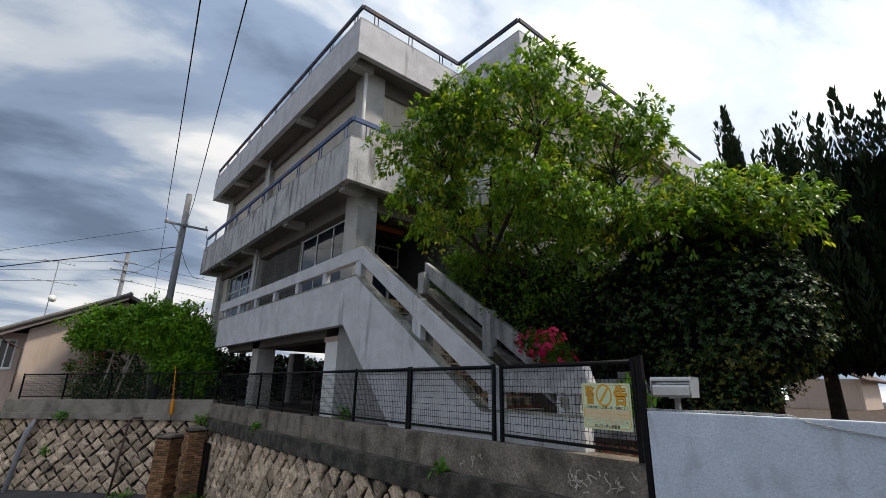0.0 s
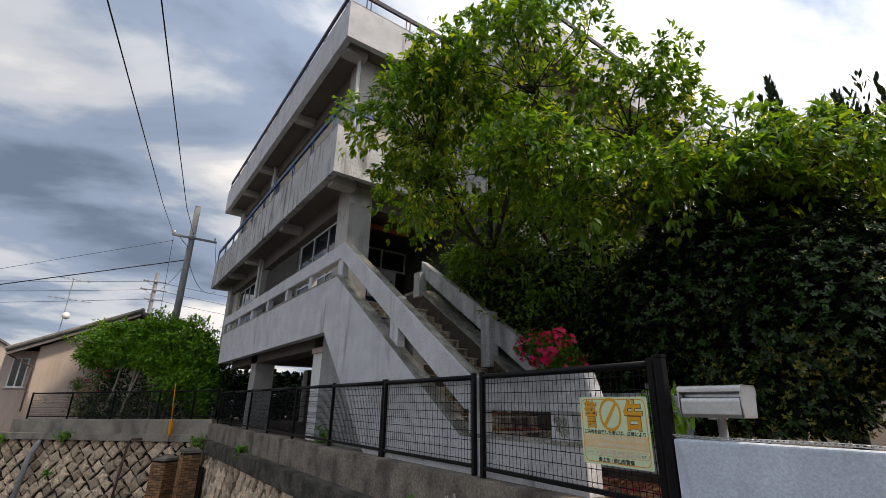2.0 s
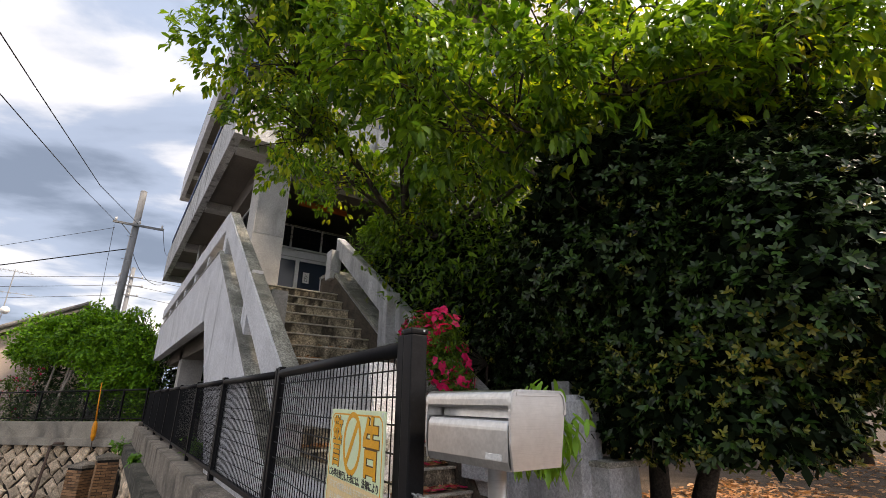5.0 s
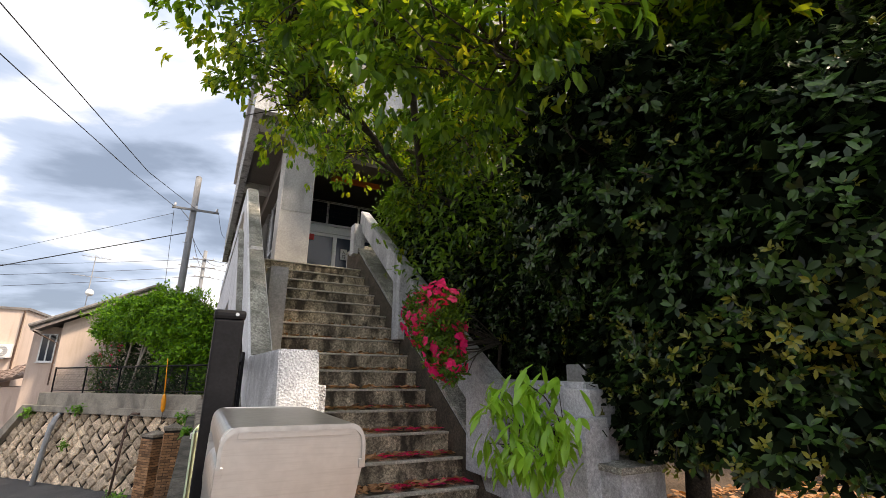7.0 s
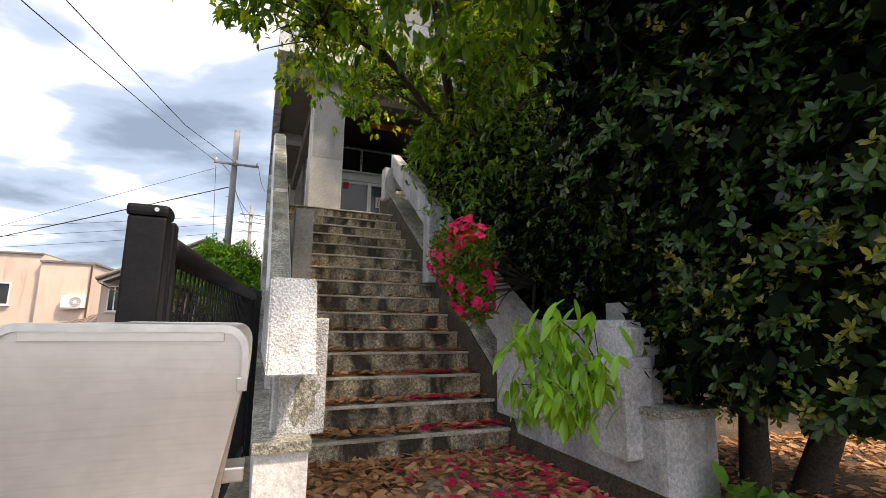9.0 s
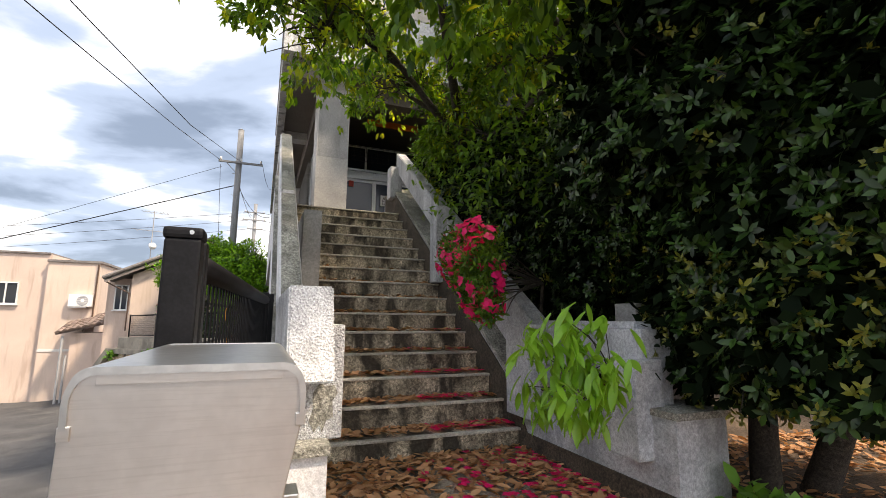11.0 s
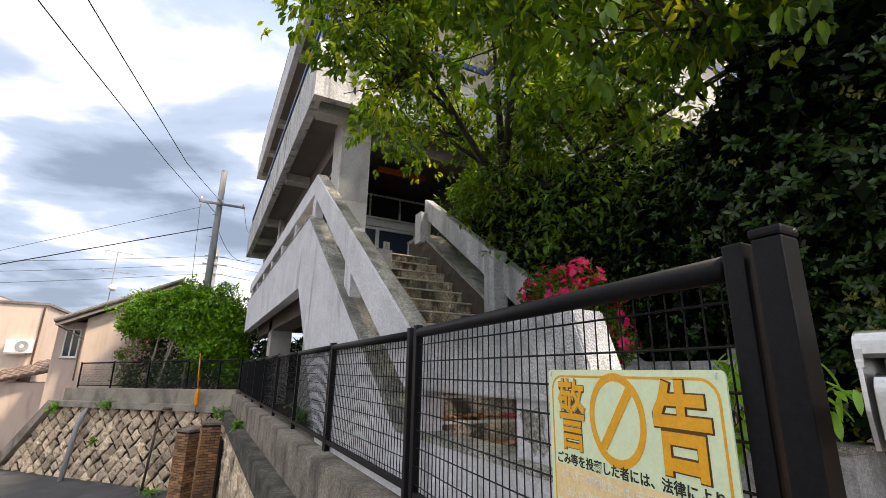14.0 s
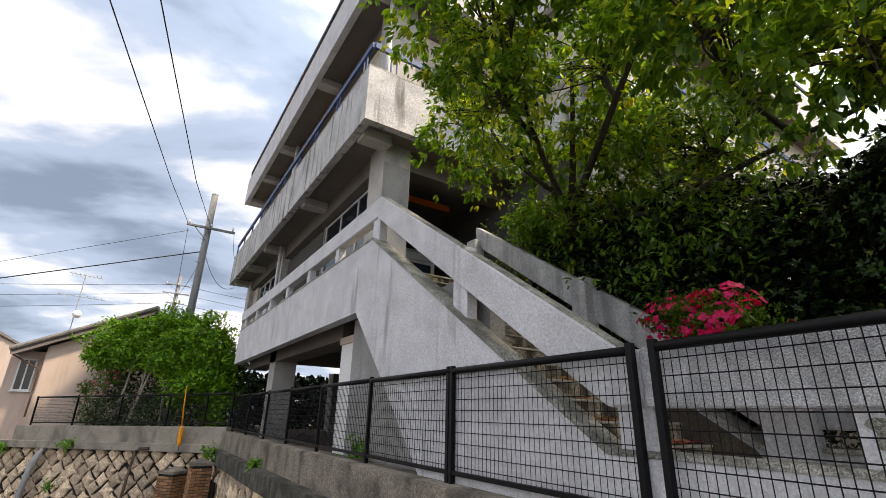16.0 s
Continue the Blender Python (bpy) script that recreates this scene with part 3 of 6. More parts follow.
part("rail_top", prism(railtop_l, 4.79, 4.925), M_TOPS, stairs, "lichen-grey rail top")
part("rail_end", prism([(3.02, 1.465), (3.14, 1.803), (4.466, 1.806), (4.466, 1.465)], 4.763, 4.924, 0.007), M_ROUGH, stairs, "roughcast end of the handrail beam")
rail_r = [(3.42, 1.36), (3.42, 1.68), (4.50, 1.68), (8.60, 4.45), (8.60, 4.12), (4.74, 1.38), (4.3, 1.36)]
part("rail_beam", prism(rail_r, 6.64, 6.80, 0.012), M_MOTTLE, stairs, "sloping painted concrete handrail beam")
for y, z0, z1 in ((3.30, 1.23, 1.48), (4.45, 1.23, 1.48), (6.28, 2.22, 3.0), (8.45, 3.75, 4.16)):
    part("rail_post", boxbm(4.80, 4.92, y, y + 0.24, z0, z1, bevel=0.008), M_CONC, stairs)
    part("rail_post", boxbm(6.505, 6.70, y - (0.12 if 4 < y < 5 else 0.0), y + 0.22, z0 - (0.26 if y < 5 else 0.12), z1 + (0.17 if 4 < y < 5 else 0.0), bevel=0.012), M_MOTTLE, stairs)
for k in range(6):
    part("rail_post", boxbm(4.80, 4.92, 10.1 + k * 1.62, 10.28 + k * 1.62, 3.8, 4.14, bevel=0.008), M_CONC, stairs)
part("rail_end", boxbm(6.60, 6.81, 3.34, 3.62, 1.03, 1.64, bevel=0.012), M_MOTTLE, stairs, "hanging end block of the handrail beam")
part("pillar", boxbm(4.82, 4.99, 3.24, 3.55, 1.23, 1.66, bevel=0.008), M_ROUGH, stairs, "pillar with peeling plaster")


def bare_patch():
    """Where the plaster has come off the pillar."""
    bm = bmesh.new()
    pts = [(4.865, 1.30), (4.885, 1.26), (4.905, 1.285), (4.915, 1.255), (4.93, 1.30), (4.955, 1.31), (4.95, 1.37), (4.97, 1.40), (4.955, 1.43), (4.92, 1.425), (4.90, 1.44), (4.875, 1.40), (4.88, 1.35)]
    a = [bm.verts.new((x, 3.2365, z)) for x, z in pts]
    b = [bm.verts.new((x, 3.2395, z)) for x, z in pts]
    bm.faces.new(a)
    for i in range(len(pts)):
        j = (i + 1) % len(pts)
        bm.faces.new((a[i], b[i], b[j], a[j]))
    bmesh.ops.recalc_face_normals(bm, faces=bm.faces)
    return bm


skirt = [(3.16, 0.70), (3.16, 0.84), (4.52, 0.84), (4.78, 1.19), (8.57, 3.755), (9.1, 3.755), (9.1, 3.2), (8.3, 3.0), (4.7, 0.70)]
part("skirting", prism(skirt, 6.592, 6.604), M_SKIRT, stairs, "dark damp skirting")
part("skirting", prism(skirt, 4.929, 4.94), M_SKIRT, stairs, "dark damp skirting")
part("bare_patch", bare_patch(), M_TOPS, stairs, "patch where the plaster has fallen off")
west_patch = bare_patch()
west_patch.transform(Matrix(((0, 0.6, 0, 4.797 - 0.6 * 3.2365), (1.7, 0, 0, 3.43 - 1.7 * 4.92), (0, 0, 1, 0), (0, 0, 0, 1))))
bmesh.ops.recalc_face_normals(west_patch, faces=west_patch.faces)
part("bare_patch", west_patch, M_TOPS, stairs, "patch where the plaster has fallen off")
part("garden_wing_wall", boxbm(6.97, 7.5, 3.75, 3.95, 0.6, 1.80, bevel=0.01), M_GREY, stairs)

# ---- building ----
bld = empty("building", "three-storey weathered concrete building with cantilevered balconies and pilotis", "building", at=(12, 16, 0.7))
YS, YN, XW, XE = 9.35, 23.3, 4.75, 21.0
WX = 5.62


def ring_parapet(name, z0, z1, th, mat, label=""):
    for k, b in enumerate(((XW, XW + th, YS, YN), (XW + th, 8.35 + th, YS, YS + th), (8.35, 8.35 + th, 6.80 + th, YS), (8.35, XE, 6.80, 6.80 + th), (XW + th, XE, YN - th, YN))):
        part(name, boxbm(*b, z0, z1), mat, bld, label)


def slab_ring(z0, z1):
    bm = bmesh.new()
    add_box(bm, XW + 0.16, XE, YS + 0.16, YN - 0.16, z0, z1)
    add_box(bm, 8.52, XE, 6.97, YS + 0.155, z0, z1)
    return bm


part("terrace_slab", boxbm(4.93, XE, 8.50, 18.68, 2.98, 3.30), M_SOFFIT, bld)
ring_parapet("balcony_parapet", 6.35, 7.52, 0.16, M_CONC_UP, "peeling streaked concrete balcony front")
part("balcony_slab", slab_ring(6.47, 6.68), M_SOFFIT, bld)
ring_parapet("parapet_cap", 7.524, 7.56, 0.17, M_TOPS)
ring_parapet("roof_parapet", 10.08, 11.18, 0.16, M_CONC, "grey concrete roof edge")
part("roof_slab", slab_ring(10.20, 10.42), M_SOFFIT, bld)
ring_parapet("parapet_cap", 11.184, 11.22, 0.17, M_TOPS)


def rail_run(zt, z0, mat, nm):
    rail = empty(nm, "", "")
    rail.parent = bld
    x, y = XW + 0.08, YS + 0.08
    part("top_bar", boxbm(x - 0.03, x + 0.03, y, YN, zt - 0.13, zt, bevel=0.006), mat, rail)
    part("top_bar", boxbm(x + 0.031, 8.4, y - 0.03, y + 0.03, zt - 0.13, zt, bevel=0.006), mat, rail)
    part("top_bar", boxbm(8.401, 8.46, 6.9, y, zt - 0.13, zt, bevel=0.006), mat, rail)
    part("top_bar", boxbm(8.461, XE, 6.85, 6.91, zt - 0.13, zt, bevel=0.006), mat, rail)
    n = 10
    pm = boxbm(-0.012, 0.012, -0.012, 0.012, z0, zt - 0.13)
    first = part("upright", pm, mat, rail)
    spots = []
    for k in range(n):
        for d in (-0.08, 0.08):
            spots.append((x, y + 0.35 + k * 1.5 + d))
    for k in range(3):
        for d in (-0.06, 0.06):
            spots.append((x + 0.45 + k * 1.2 + d, y))
            spots.append((9.2 + k * 3.6 + d, 6.88))
    for k, (px, py) in enumerate(spots):
        o = first if k == 0 else first.copy()
        if k:
            scene.collection.objects.link(o)
        o.location = (px, py, 0)


rail_run(8.17, 7.5, M_BLUE, "balcony_rail")
rail_run(11.74, 11.16, M_RUST, "roof_rail")

# columns, beams and walls
for z0, z1 in ((3.30, 6.47), (6.68, 10.20)):
    for y in (10.0, 17.35, 22.4):
        part("column", boxbm(5.45, 6.05, y, y + 0.65, z0, z1, bevel=0.01), M_COL, bld)
part("column_facing", boxbm(5.47, 6.03, 9.994, 9.999, 4.72, 6.02), M_GREY, bld, "darker grey upper face of the column")
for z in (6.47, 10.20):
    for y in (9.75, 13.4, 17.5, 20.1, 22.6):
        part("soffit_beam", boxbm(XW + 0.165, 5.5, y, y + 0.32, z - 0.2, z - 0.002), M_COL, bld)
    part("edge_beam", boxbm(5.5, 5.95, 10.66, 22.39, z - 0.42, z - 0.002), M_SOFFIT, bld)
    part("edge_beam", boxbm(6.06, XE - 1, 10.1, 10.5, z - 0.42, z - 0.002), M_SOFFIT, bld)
part("wall", boxbm(WX, WX + 0.2, 10.64, 22.5, 6.69, 9.78), M_WALL, bld, "beige rendered upper wall")
part("wall", boxbm(6.04, 8.6, 10.2, 10.4, 6.69, 9.78), M_WALL, bld, "beige rendered upper wall")
part("wall", boxbm(8.6, XE - 0.3, 7.6, 7.8, 3.0, 10.19), M_WALL, bld, "beige rendered upper wall")
part("wall", boxbm(8.6, 8.8, 7.8, 12.6, 6.69, 10.19), M_WALL, bld)
# Lower stretch of the beige wall, coloured dark as porch shade.
part("inner_wall", boxbm(8.6, 8.8, 7.8, 12.6, 3.31, 6.46), M_DARKW, bld, "porch wall coloured dark for the shade inside")
part("wall", boxbm(WX, XE - 0.3, 22.51, 22.7, 3.31, 10.19), M_WALL, bld)
part("wall", boxbm(XE - 0.5, XE - 0.3, 7.81, 22.5, 0.7, 10.19), M_WALL, bld)
part("wall", boxbm(WX, WX + 0.2, 18.01, 22.39, 3.31, 4.2), M_WALL, bld)
part("wall", boxbm(WX, WX + 0.2, 21.65, 22.39, 4.2, 6.04), M_WALL, bld)
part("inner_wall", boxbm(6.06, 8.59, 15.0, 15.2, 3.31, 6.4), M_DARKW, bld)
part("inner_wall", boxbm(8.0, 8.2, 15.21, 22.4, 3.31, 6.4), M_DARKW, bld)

# ground floor under the terrace
part("storage_box", boxbm(5.2, 6.3, 9.66, 10.60, 0.70, 2.52), M_WHITEP, bld, "white panelled box under the terrace")
part("lintel", boxbm(5.17, 6.32, 9.63, 10.63, 2.52, 2.64, bevel=0.006), M_HOUSE, bld)
for y in (15.3, 22.0):
    part("pilotis_column", boxbm(5.2 + (4.0 if y > 20 else 0), 5.75 + (4.0 if y > 20 else 0), y, y + 0.6, 0.70, 2.97, bevel=0.01), M_COL, bld)
    part("pilotis_column", boxbm(12.5, 13.05, y, y + 0.6, 0.70, 2.97, bevel=0.01), M_COL, bld)
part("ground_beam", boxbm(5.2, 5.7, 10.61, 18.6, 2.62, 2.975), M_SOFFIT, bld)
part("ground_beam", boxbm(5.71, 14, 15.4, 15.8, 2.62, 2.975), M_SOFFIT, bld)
part("under_stair_wall", boxbm(5.02, 5.2, 6.2, 9.64, 0.70, 2.79), M_GREY, bld, "grey plaster wall under the stairs")
# Added northern length shuts out light and keeps the ground floor dark.
part("back_wall", boxbm(12.0, 12.2, 8.6, 22.5, 0.70, 2.97), M_GREY, bld)
part("back_wall", boxbm(5.8, 12.0, 9.3, 9.5, 0.70, 2.97), M_GREY, bld)


# glazing, louvre, doors
def glazing(nm, axis, at, a0, a1, z0, z1, cols, rows, mat=M_GLASS, bar=0.05, label=""):
    """A framed window in the plane x = at or y = at, split into panes."""
    w = empty(nm, label, "")
    w.parent = bld

    def bx(u0, u1, za, zb, d0, d1, bev=0.0):
        return boxbm(at + d0, at + d1, u0, u1, za, zb, bevel=bev) if axis == "x" else boxbm(u0, u1, at + d0, at + d1, za, zb, bevel=bev)
    us = [a0 + (a1 - a0) * k / cols for k in range(cols + 1)]
    for k, u in enumerate(us):
        part("mullion", bx(u - bar / 2, u + bar / 2, z0, z1, -0.03, 0.03, 0.004), M_ALU, w)
    for z in rows:
        for k in range(cols):
            part("transom", bx(us[k] + bar / 2, us[k + 1] - bar / 2, z - bar / 2, z + bar / 2, -0.027, 0.027), M_ALU, w)
    zs = [z0] + list(rows) + [z1]
    for k in range(cols):
        for za, zb in zip(zs, zs[1:]):
            if zb - za > 0.1:
                part("pane", bx(us[k] + 0.01, us[k + 1] - 0.01, za + 0.01, zb - 0.01, -0.006, 0.006), mat, w)
    return w


glazing("window", "x", WX + 0.1, 10.7, 13.9, 3.35, 6.0, 3, (3.38, 4.65, 5.98), bar=0.04)
glazing("window", "x", WX + 0.1, 18.3, 21.6, 4.22, 6.0, 4, (4.25, 5.3, 5.98), bar=0.045)
glazing("window", "y", 12.6, 6.1, 8.55, 5.36, 6.02, 3, (5.39, 6.0))
door = glazing("entrance_door", "y", 12.6, 6.10, 8.20, 3.31, 5.34, 2, (3.36, 5.12, 5.30), M_DOORGLASS, 0.10, "aluminium double door with dark glass")
part("door_header", boxbm(6.1, 8.2, 12.53, 12.60 - 0.032, 5.14, 5.28, bevel=0.005), M_ALU, door)


M_RED = material("red_sticker", (0.6, 0.03, 0.02), 0.5, var=0.05, bump=0)
part("red_sticker", boxbm(6.50, 6.62, 12.55, 12.565, 4.93, 5.08), M_RED, door, "small red sticker")
for k in range(18):
    part("grille_bar", boxbm(6.1 + k * 0.14, 6.108 + k * 0.14, 12.0, 12.008, 5.40, 5.80), M_BLACK, door)
for k in range(4):
    part("grille_bar", boxbm(6.1, 8.55, 11.99, 11.998, 5.42 + k * 0.12, 5.43 + k * 0.12), M_BLACK, door)


def louvre():
    lv = empty("louvre", "", "")
    lv.parent = bld
    for k in range(34):
        z = 3.40 + k * 0.075
        part("slat", prism([(14.0, z), (14.0, z + 0.012), (17.3, z + 0.012), (17.3, z)], WX - 0.01, WX + 0.05), M_LOUVRE, lv)
    for y in (13.95, 15.05, 16.15, 17.27):
        part("louvre_frame", boxbm(WX + 0.051, WX + 0.09, y, y + 0.05, 3.32, 6.03), M_LOUVRE, lv)
    # Dark sheet stands in for the shade behind the slats.
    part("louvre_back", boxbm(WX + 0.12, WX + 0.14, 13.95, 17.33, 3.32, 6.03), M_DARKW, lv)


louvre()
part("signboard", boxbm(6.68, 7.9, 11.36, 11.42, 6.10, 6.24, bevel=0.01), M_ORANGE, bld, "faded orange board under the porch ceiling")
part("drain_pipe", tube([(5.35, 9.9, 6.7), (5.35, 9.9, 10.1)], 0.05, 10), M_WHITEPIPE, bld, "white rainwater pipe", True)
part("drain_pipe", tube([(5.35, 17.2, 6.7), (5.35, 17.2, 10.1)], 0.05, 10), M_WHITEPIPE, bld, "white rainwater pipe", True)
part("drain_pipe", tube([(5.33, 17.25, 3.32), (5.33, 17.25, 6.4)], 0.05, 10), M_WHITEPIPE, bld, "white rainwater pipe", True)
clear_base(bld)
clear_base(stairs)


# ---- fences ----
def fence(name, pts, z_at, height, label, group, double=()):
    """Steel mesh fence along pts (x, y): a post at each, rails, and 5 x 10 cm wire mesh between."""
    f = empty(name, label, "fence", group)
    for k, (x, y) in enumerate(pts):
        z = z_at(x, y)
        part("post", boxbm(x - 0.022, x + 0.022, y - 0.022, y + 0.022, z, z + height + 0.015, bevel=0.005), M_BLACK, f)
        if k in double:
            part("post", boxbm(x - 0.022, x + 0.022, y + 0.035, y + 0.08, z, z + height + 0.015, bevel=0.006), M_BLACK, f)
    for (x0, y0), (x1, y1) in zip(pts, pts[1:]):
        za, zb = z_at(x0, y0), z_at(x1, y1)
        d = Vector((x1 - x0, y1 - y0, zb - za))
        ln = d.length
        m = Matrix.Translation((x0, y0, za)) @ d.to_track_quat('X', 'Z').to_matrix().to_4x4()
        b = bmesh.new()
        add_tube(b, [(0.03, 0, height - 0.03), (ln - 0.03, 0, height - 0.03)], 0.028, 10)
        o = part("top_rail", b, M_BLACK, f, smooth=True)
        o.matrix_local = m
        o = part("bottom_rail", boxbm(0.03, ln - 0.03, -0.018, 0.018, 0.07, 0.105, bevel=0.004), M_BLACK, f)
        o.matrix_local = m
        b = bmesh.new()
        n = int((ln - 0.08) / 0.05)
        for k in range(n + 1):
            u = 0.05 + k * (ln - 0.1) / n
            add_tube(b, [(u, 0.004, 0.1), (u, 0.004, height - 0.05)], 0.0028, 4, False)
        for k in range(9):
            z = 0.14 + k * (height - 0.24) / 8
            add_tube(b, [(0.03, -0.003, z), (ln - 0.03, -0.003, z)], 0.0032, 4, False)
        o = part("wire_mesh", b, M_BLACK, f)
        o.matrix_local = m
        o["kind"] = "stuff"
    return f


kerb_top = lambda x, y: 0.852
fence("mesh_fence", [(4.72, 4.50), (4.72, 6.39), (4.73, 8.2), (4.73, 10.0), (4.74, 11.72), (4.74, 13.45), (4.75, 15.3), (4.75, 17.15)], kerb_top, 0.965, "black steel wire-mesh fence on the concrete kerb", "black fences", (1,))
fence("mesh_fence", [(4.69, 4.33), (4.545, 2.40)], kerb_top, 0.965, "black steel wire-mesh fence panel that carries the warning sign", "black fences")
swing(fence("mesh_fence", [(-3.5, 19.52), (-1.5, 19.52), (0.5, 19.52), (2.5, 19.52), (3.95, 19.52), (4.95, 19.45)], lambda x, y: 0.95, 0.92, "black steel wire-mesh fence on the coping above the stone wall", "black fences"))

gp = empty("gate_post", "thick black steel gate post with a capped top", "post", at=(4.51, 2.33, 0.3))
part("shaft", boxbm(4.506, 4.566, 2.297, 2.352, 0.3, 1.825, bevel=0.005), M_BLACK, gp)
part("cap", boxbm(4.503, 4.569, 2.294, 2.355, 1.825, 1.846, bevel=0.007), M_BLACK, gp)
part("screw", tube([(4.550, 2.294, 1.836), (4.550, 2.291, 1.836)], 0.004, 8), M_STEEL, gp, "bright screw head")
clear_base(gp)

# ---- warning sign ----
M_SIGN = material("pale_green_sign_face", (0.68, 0.78, 0.50), 0.45, var=0.03, bump=0)
M_SIGNLOW = material("faded_peach_band", (0.80, 0.60, 0.30), 0.5, var=0.05, bump=0)
M_SIGNOR = material("amber_sign_ink", (0.78, 0.36, 0.015), 0.5, var=0.05, bump=0)
M_INK = material("black_sign_ink", (0.02, 0.018, 0.015), 0.5, var=0.05, bump=0)
M_PALEINK = material("faded_white_ink", (0.80, 0.72, 0.55), 0.5, var=0.05, bump=0)
M_BROWNINK = material("brown_sign_outline", (0.10, 0.045, 0.01), 0.5, var=0.05, bump=0)
M_PINKINK = material("faded_pink_ink", (0.75, 0.52, 0.40), 0.5, var=0.05, bump=0)


def text_part(name, s, size, at, mat, parent, width=None, height=None, offset=0.0, thick=0.0004):
    """Writing in Blender's own font, turned into a mesh and fitted to a width (and height), centred at (x, y)."""
    cu = bpy.data.curves.new(name, 'FONT')
    cu.body = s
    cu.size = size
    cu.align_x, cu.align_y = 'CENTER', 'CENTER'
    cu.offset = offset
    cu.extrude = thick
    cu.resolution_u = 3
    tmp = new(name, cu)
    dg = bpy.context.evaluated_depsgraph_get()
    me = bpy.data.meshes.new_from_object(tmp.evaluated_get(dg))
    bpy.data.objects.remove(tmp)
    co = np.zeros(len(me.vertices) * 3, dtype=np.float32)
    me.vertices.foreach_get("co", co)
    co = co.reshape(-1, 3)
    if len(co):
        lo, hi = co.min(0), co.max(0)
        mid_xy = (lo + hi) / 2
        sx = width / (hi[0] - lo[0]) if width else 1.0
        sy = height / (hi[1] - lo[1]) if height else sx
        co[:, 0] = (co[:, 0] - mid_xy[0]) * sx + at[0]
        co[:, 1] = (co[:, 1] - mid_xy[1]) * sy + at[1]
        co[:, 2] += at[2]
        me.vertices.foreach_set("co", co.ravel())
    me.materials.clear()
    me.materials.append(mat)
    ob = new(name, me)
    ob.parent = parent
    return ob


sign = empty("warning_sign", "pale green and amber Japanese warning sign wired to the fence", "sign")
SW, SH = 0.585, 0.455
su = Vector((-0.083, -0.9965, 0)).normalized()
sn = su.cross(Vector((0, 0, 1)))
sc = Vector((4.522, 2.722, 1.352))
sign.matrix_world = Matrix(((su.x, 0, sn.x, sc.x), (su.y, 0, sn.y, sc.y), (0, 1, 0, sc.z), (0, 0, 0, 1)))


def flat(name, pts, z0, z1, mat, parent, label=""):
    bm = bmesh.new()
    lo = [bm.verts.new((x, y, z0)) for x, y in pts]
    hi = [bm.verts.new((x, y, z1)) for x, y in pts]
    bm.faces.new(lo[::-1])
    bm.faces.new(hi)
    for i in range(len(pts)):
        j = (i + 1) % len(pts)
        bm.faces.new((lo[i], lo[j], hi[j], hi[i]))
    return part(name, bm, mat, parent, label)


def round_rect(w, h, r, n=5, cx=0, cy=0):
    out = []
    for sx, sy, a0 in ((1, 1, 0), (-1, 1, 90), (-1, -1, 180), (1, -1, 270)):
        for k in range(n + 1):
            a = radians(a0 + 90 * k / n)
            out.append((cx + sx * (w / 2 - r) + r * math.cos(a), cy + sy * (h / 2 - r) + r * math.sin(a)))
    return out


def outline(name, pts, pts2, z0, z1, mat, parent):
    """A frame between two outlines with the same count of points."""
    bm = bmesh.new()
    n = len(pts)
    a = [bm.verts.new((x, y, z1)) for x, y in pts]
    b = [bm.verts.new((x, y, z1)) for x, y in pts2]
    a0 = [bm.verts.new((x, y, z0)) for x, y in pts]
    b0 = [bm.verts.new((x, y, z0)) for x, y in pts2]
    for i in range(n):
        j = (i + 1) % n
        bm.faces.new((a[i], a[j], b[j], b[i]))
        bm.faces.new((a0[i], a0[j], a[j], a[i]))
        bm.faces.new((b[i], b[j], b0[j], b0[i]))
    return part(name, bm, mat, parent)


flat("board", round_rect(SW, SH, 0.012), -0.002, 0.002, M_SIGN, sign)
outline("border_line", round_rect(SW - 0.03, SH - 0.03, 0.045), round_rect(SW - 0.042, SH - 0.042, 0.040), 0.002, 0.0026, M_SIGNOR, sign)
flat("peach_band", round_rect(SW - 0.042, 0.088, 0.004, 2, 0, -0.073), 0.002, 0.0028, M_SIGNLOW, sign)
circ = lambda r, n=40: [(r * 0.86 * math.cos(k * math.tau / n) - 0.015, r * math.sin(k * math.tau / n) + 0.108) for k in range(n)]
outline("ban_ring", circ(0.112), circ(0.092), 0.002, 0.0032, M_SIGNOR, sign)
flat("ban_bar", [(-0.075, 0.045), (-0.055, 0.032), (0.045, 0.172), (0.025, 0.185)], 0.002, 0.0034, M_SIGNOR, sign)
text_part("large_character", "警", 0.2, (-0.188, 0.108, 0.0026), M_BROWNINK, sign, 0.122, 0.194, 0.005)
text_part("large_character", "警", 0.2, (-0.188, 0.108, 0.0044), M_SIGNOR, sign, 0.118, 0.190, 0.002)
text_part("large_character", "告", 0.2, (0.178, 0.108, 0.0026), M_BROWNINK, sign, 0.153, 0.203, 0.010)
text_part("large_character", "告", 0.2, (0.178, 0.108, 0.0044), M_SIGNOR, sign, 0.147, 0.197, 0.006)
text_part("text_line", "ごみ等を投棄した者には、法律により", 0.03, (0, -0.012, 0.003), M_INK, sign, 0.52, None, 0.0006)
text_part("text_line", "5年以下の懲役または1千万円以下の罰金、", 0.03, (0.01, -0.052, 0.0036), M_PALEINK, sign, 0.50, None, 0.0006)
text_part("text_line", "法人は3億円以下の罰金が科せられます。", 0.03, (0.01, -0.094, 0.0036), M_PALEINK, sign, 0.48, None, 0.0006)
outline("border_line", round_rect(0.53, 0.044, 0.02, 5, 0, -0.147), round_rect(0.526, 0.040, 0.019, 5, 0, -0.147), 0.002, 0.0026, M_SIGNOR, sign)
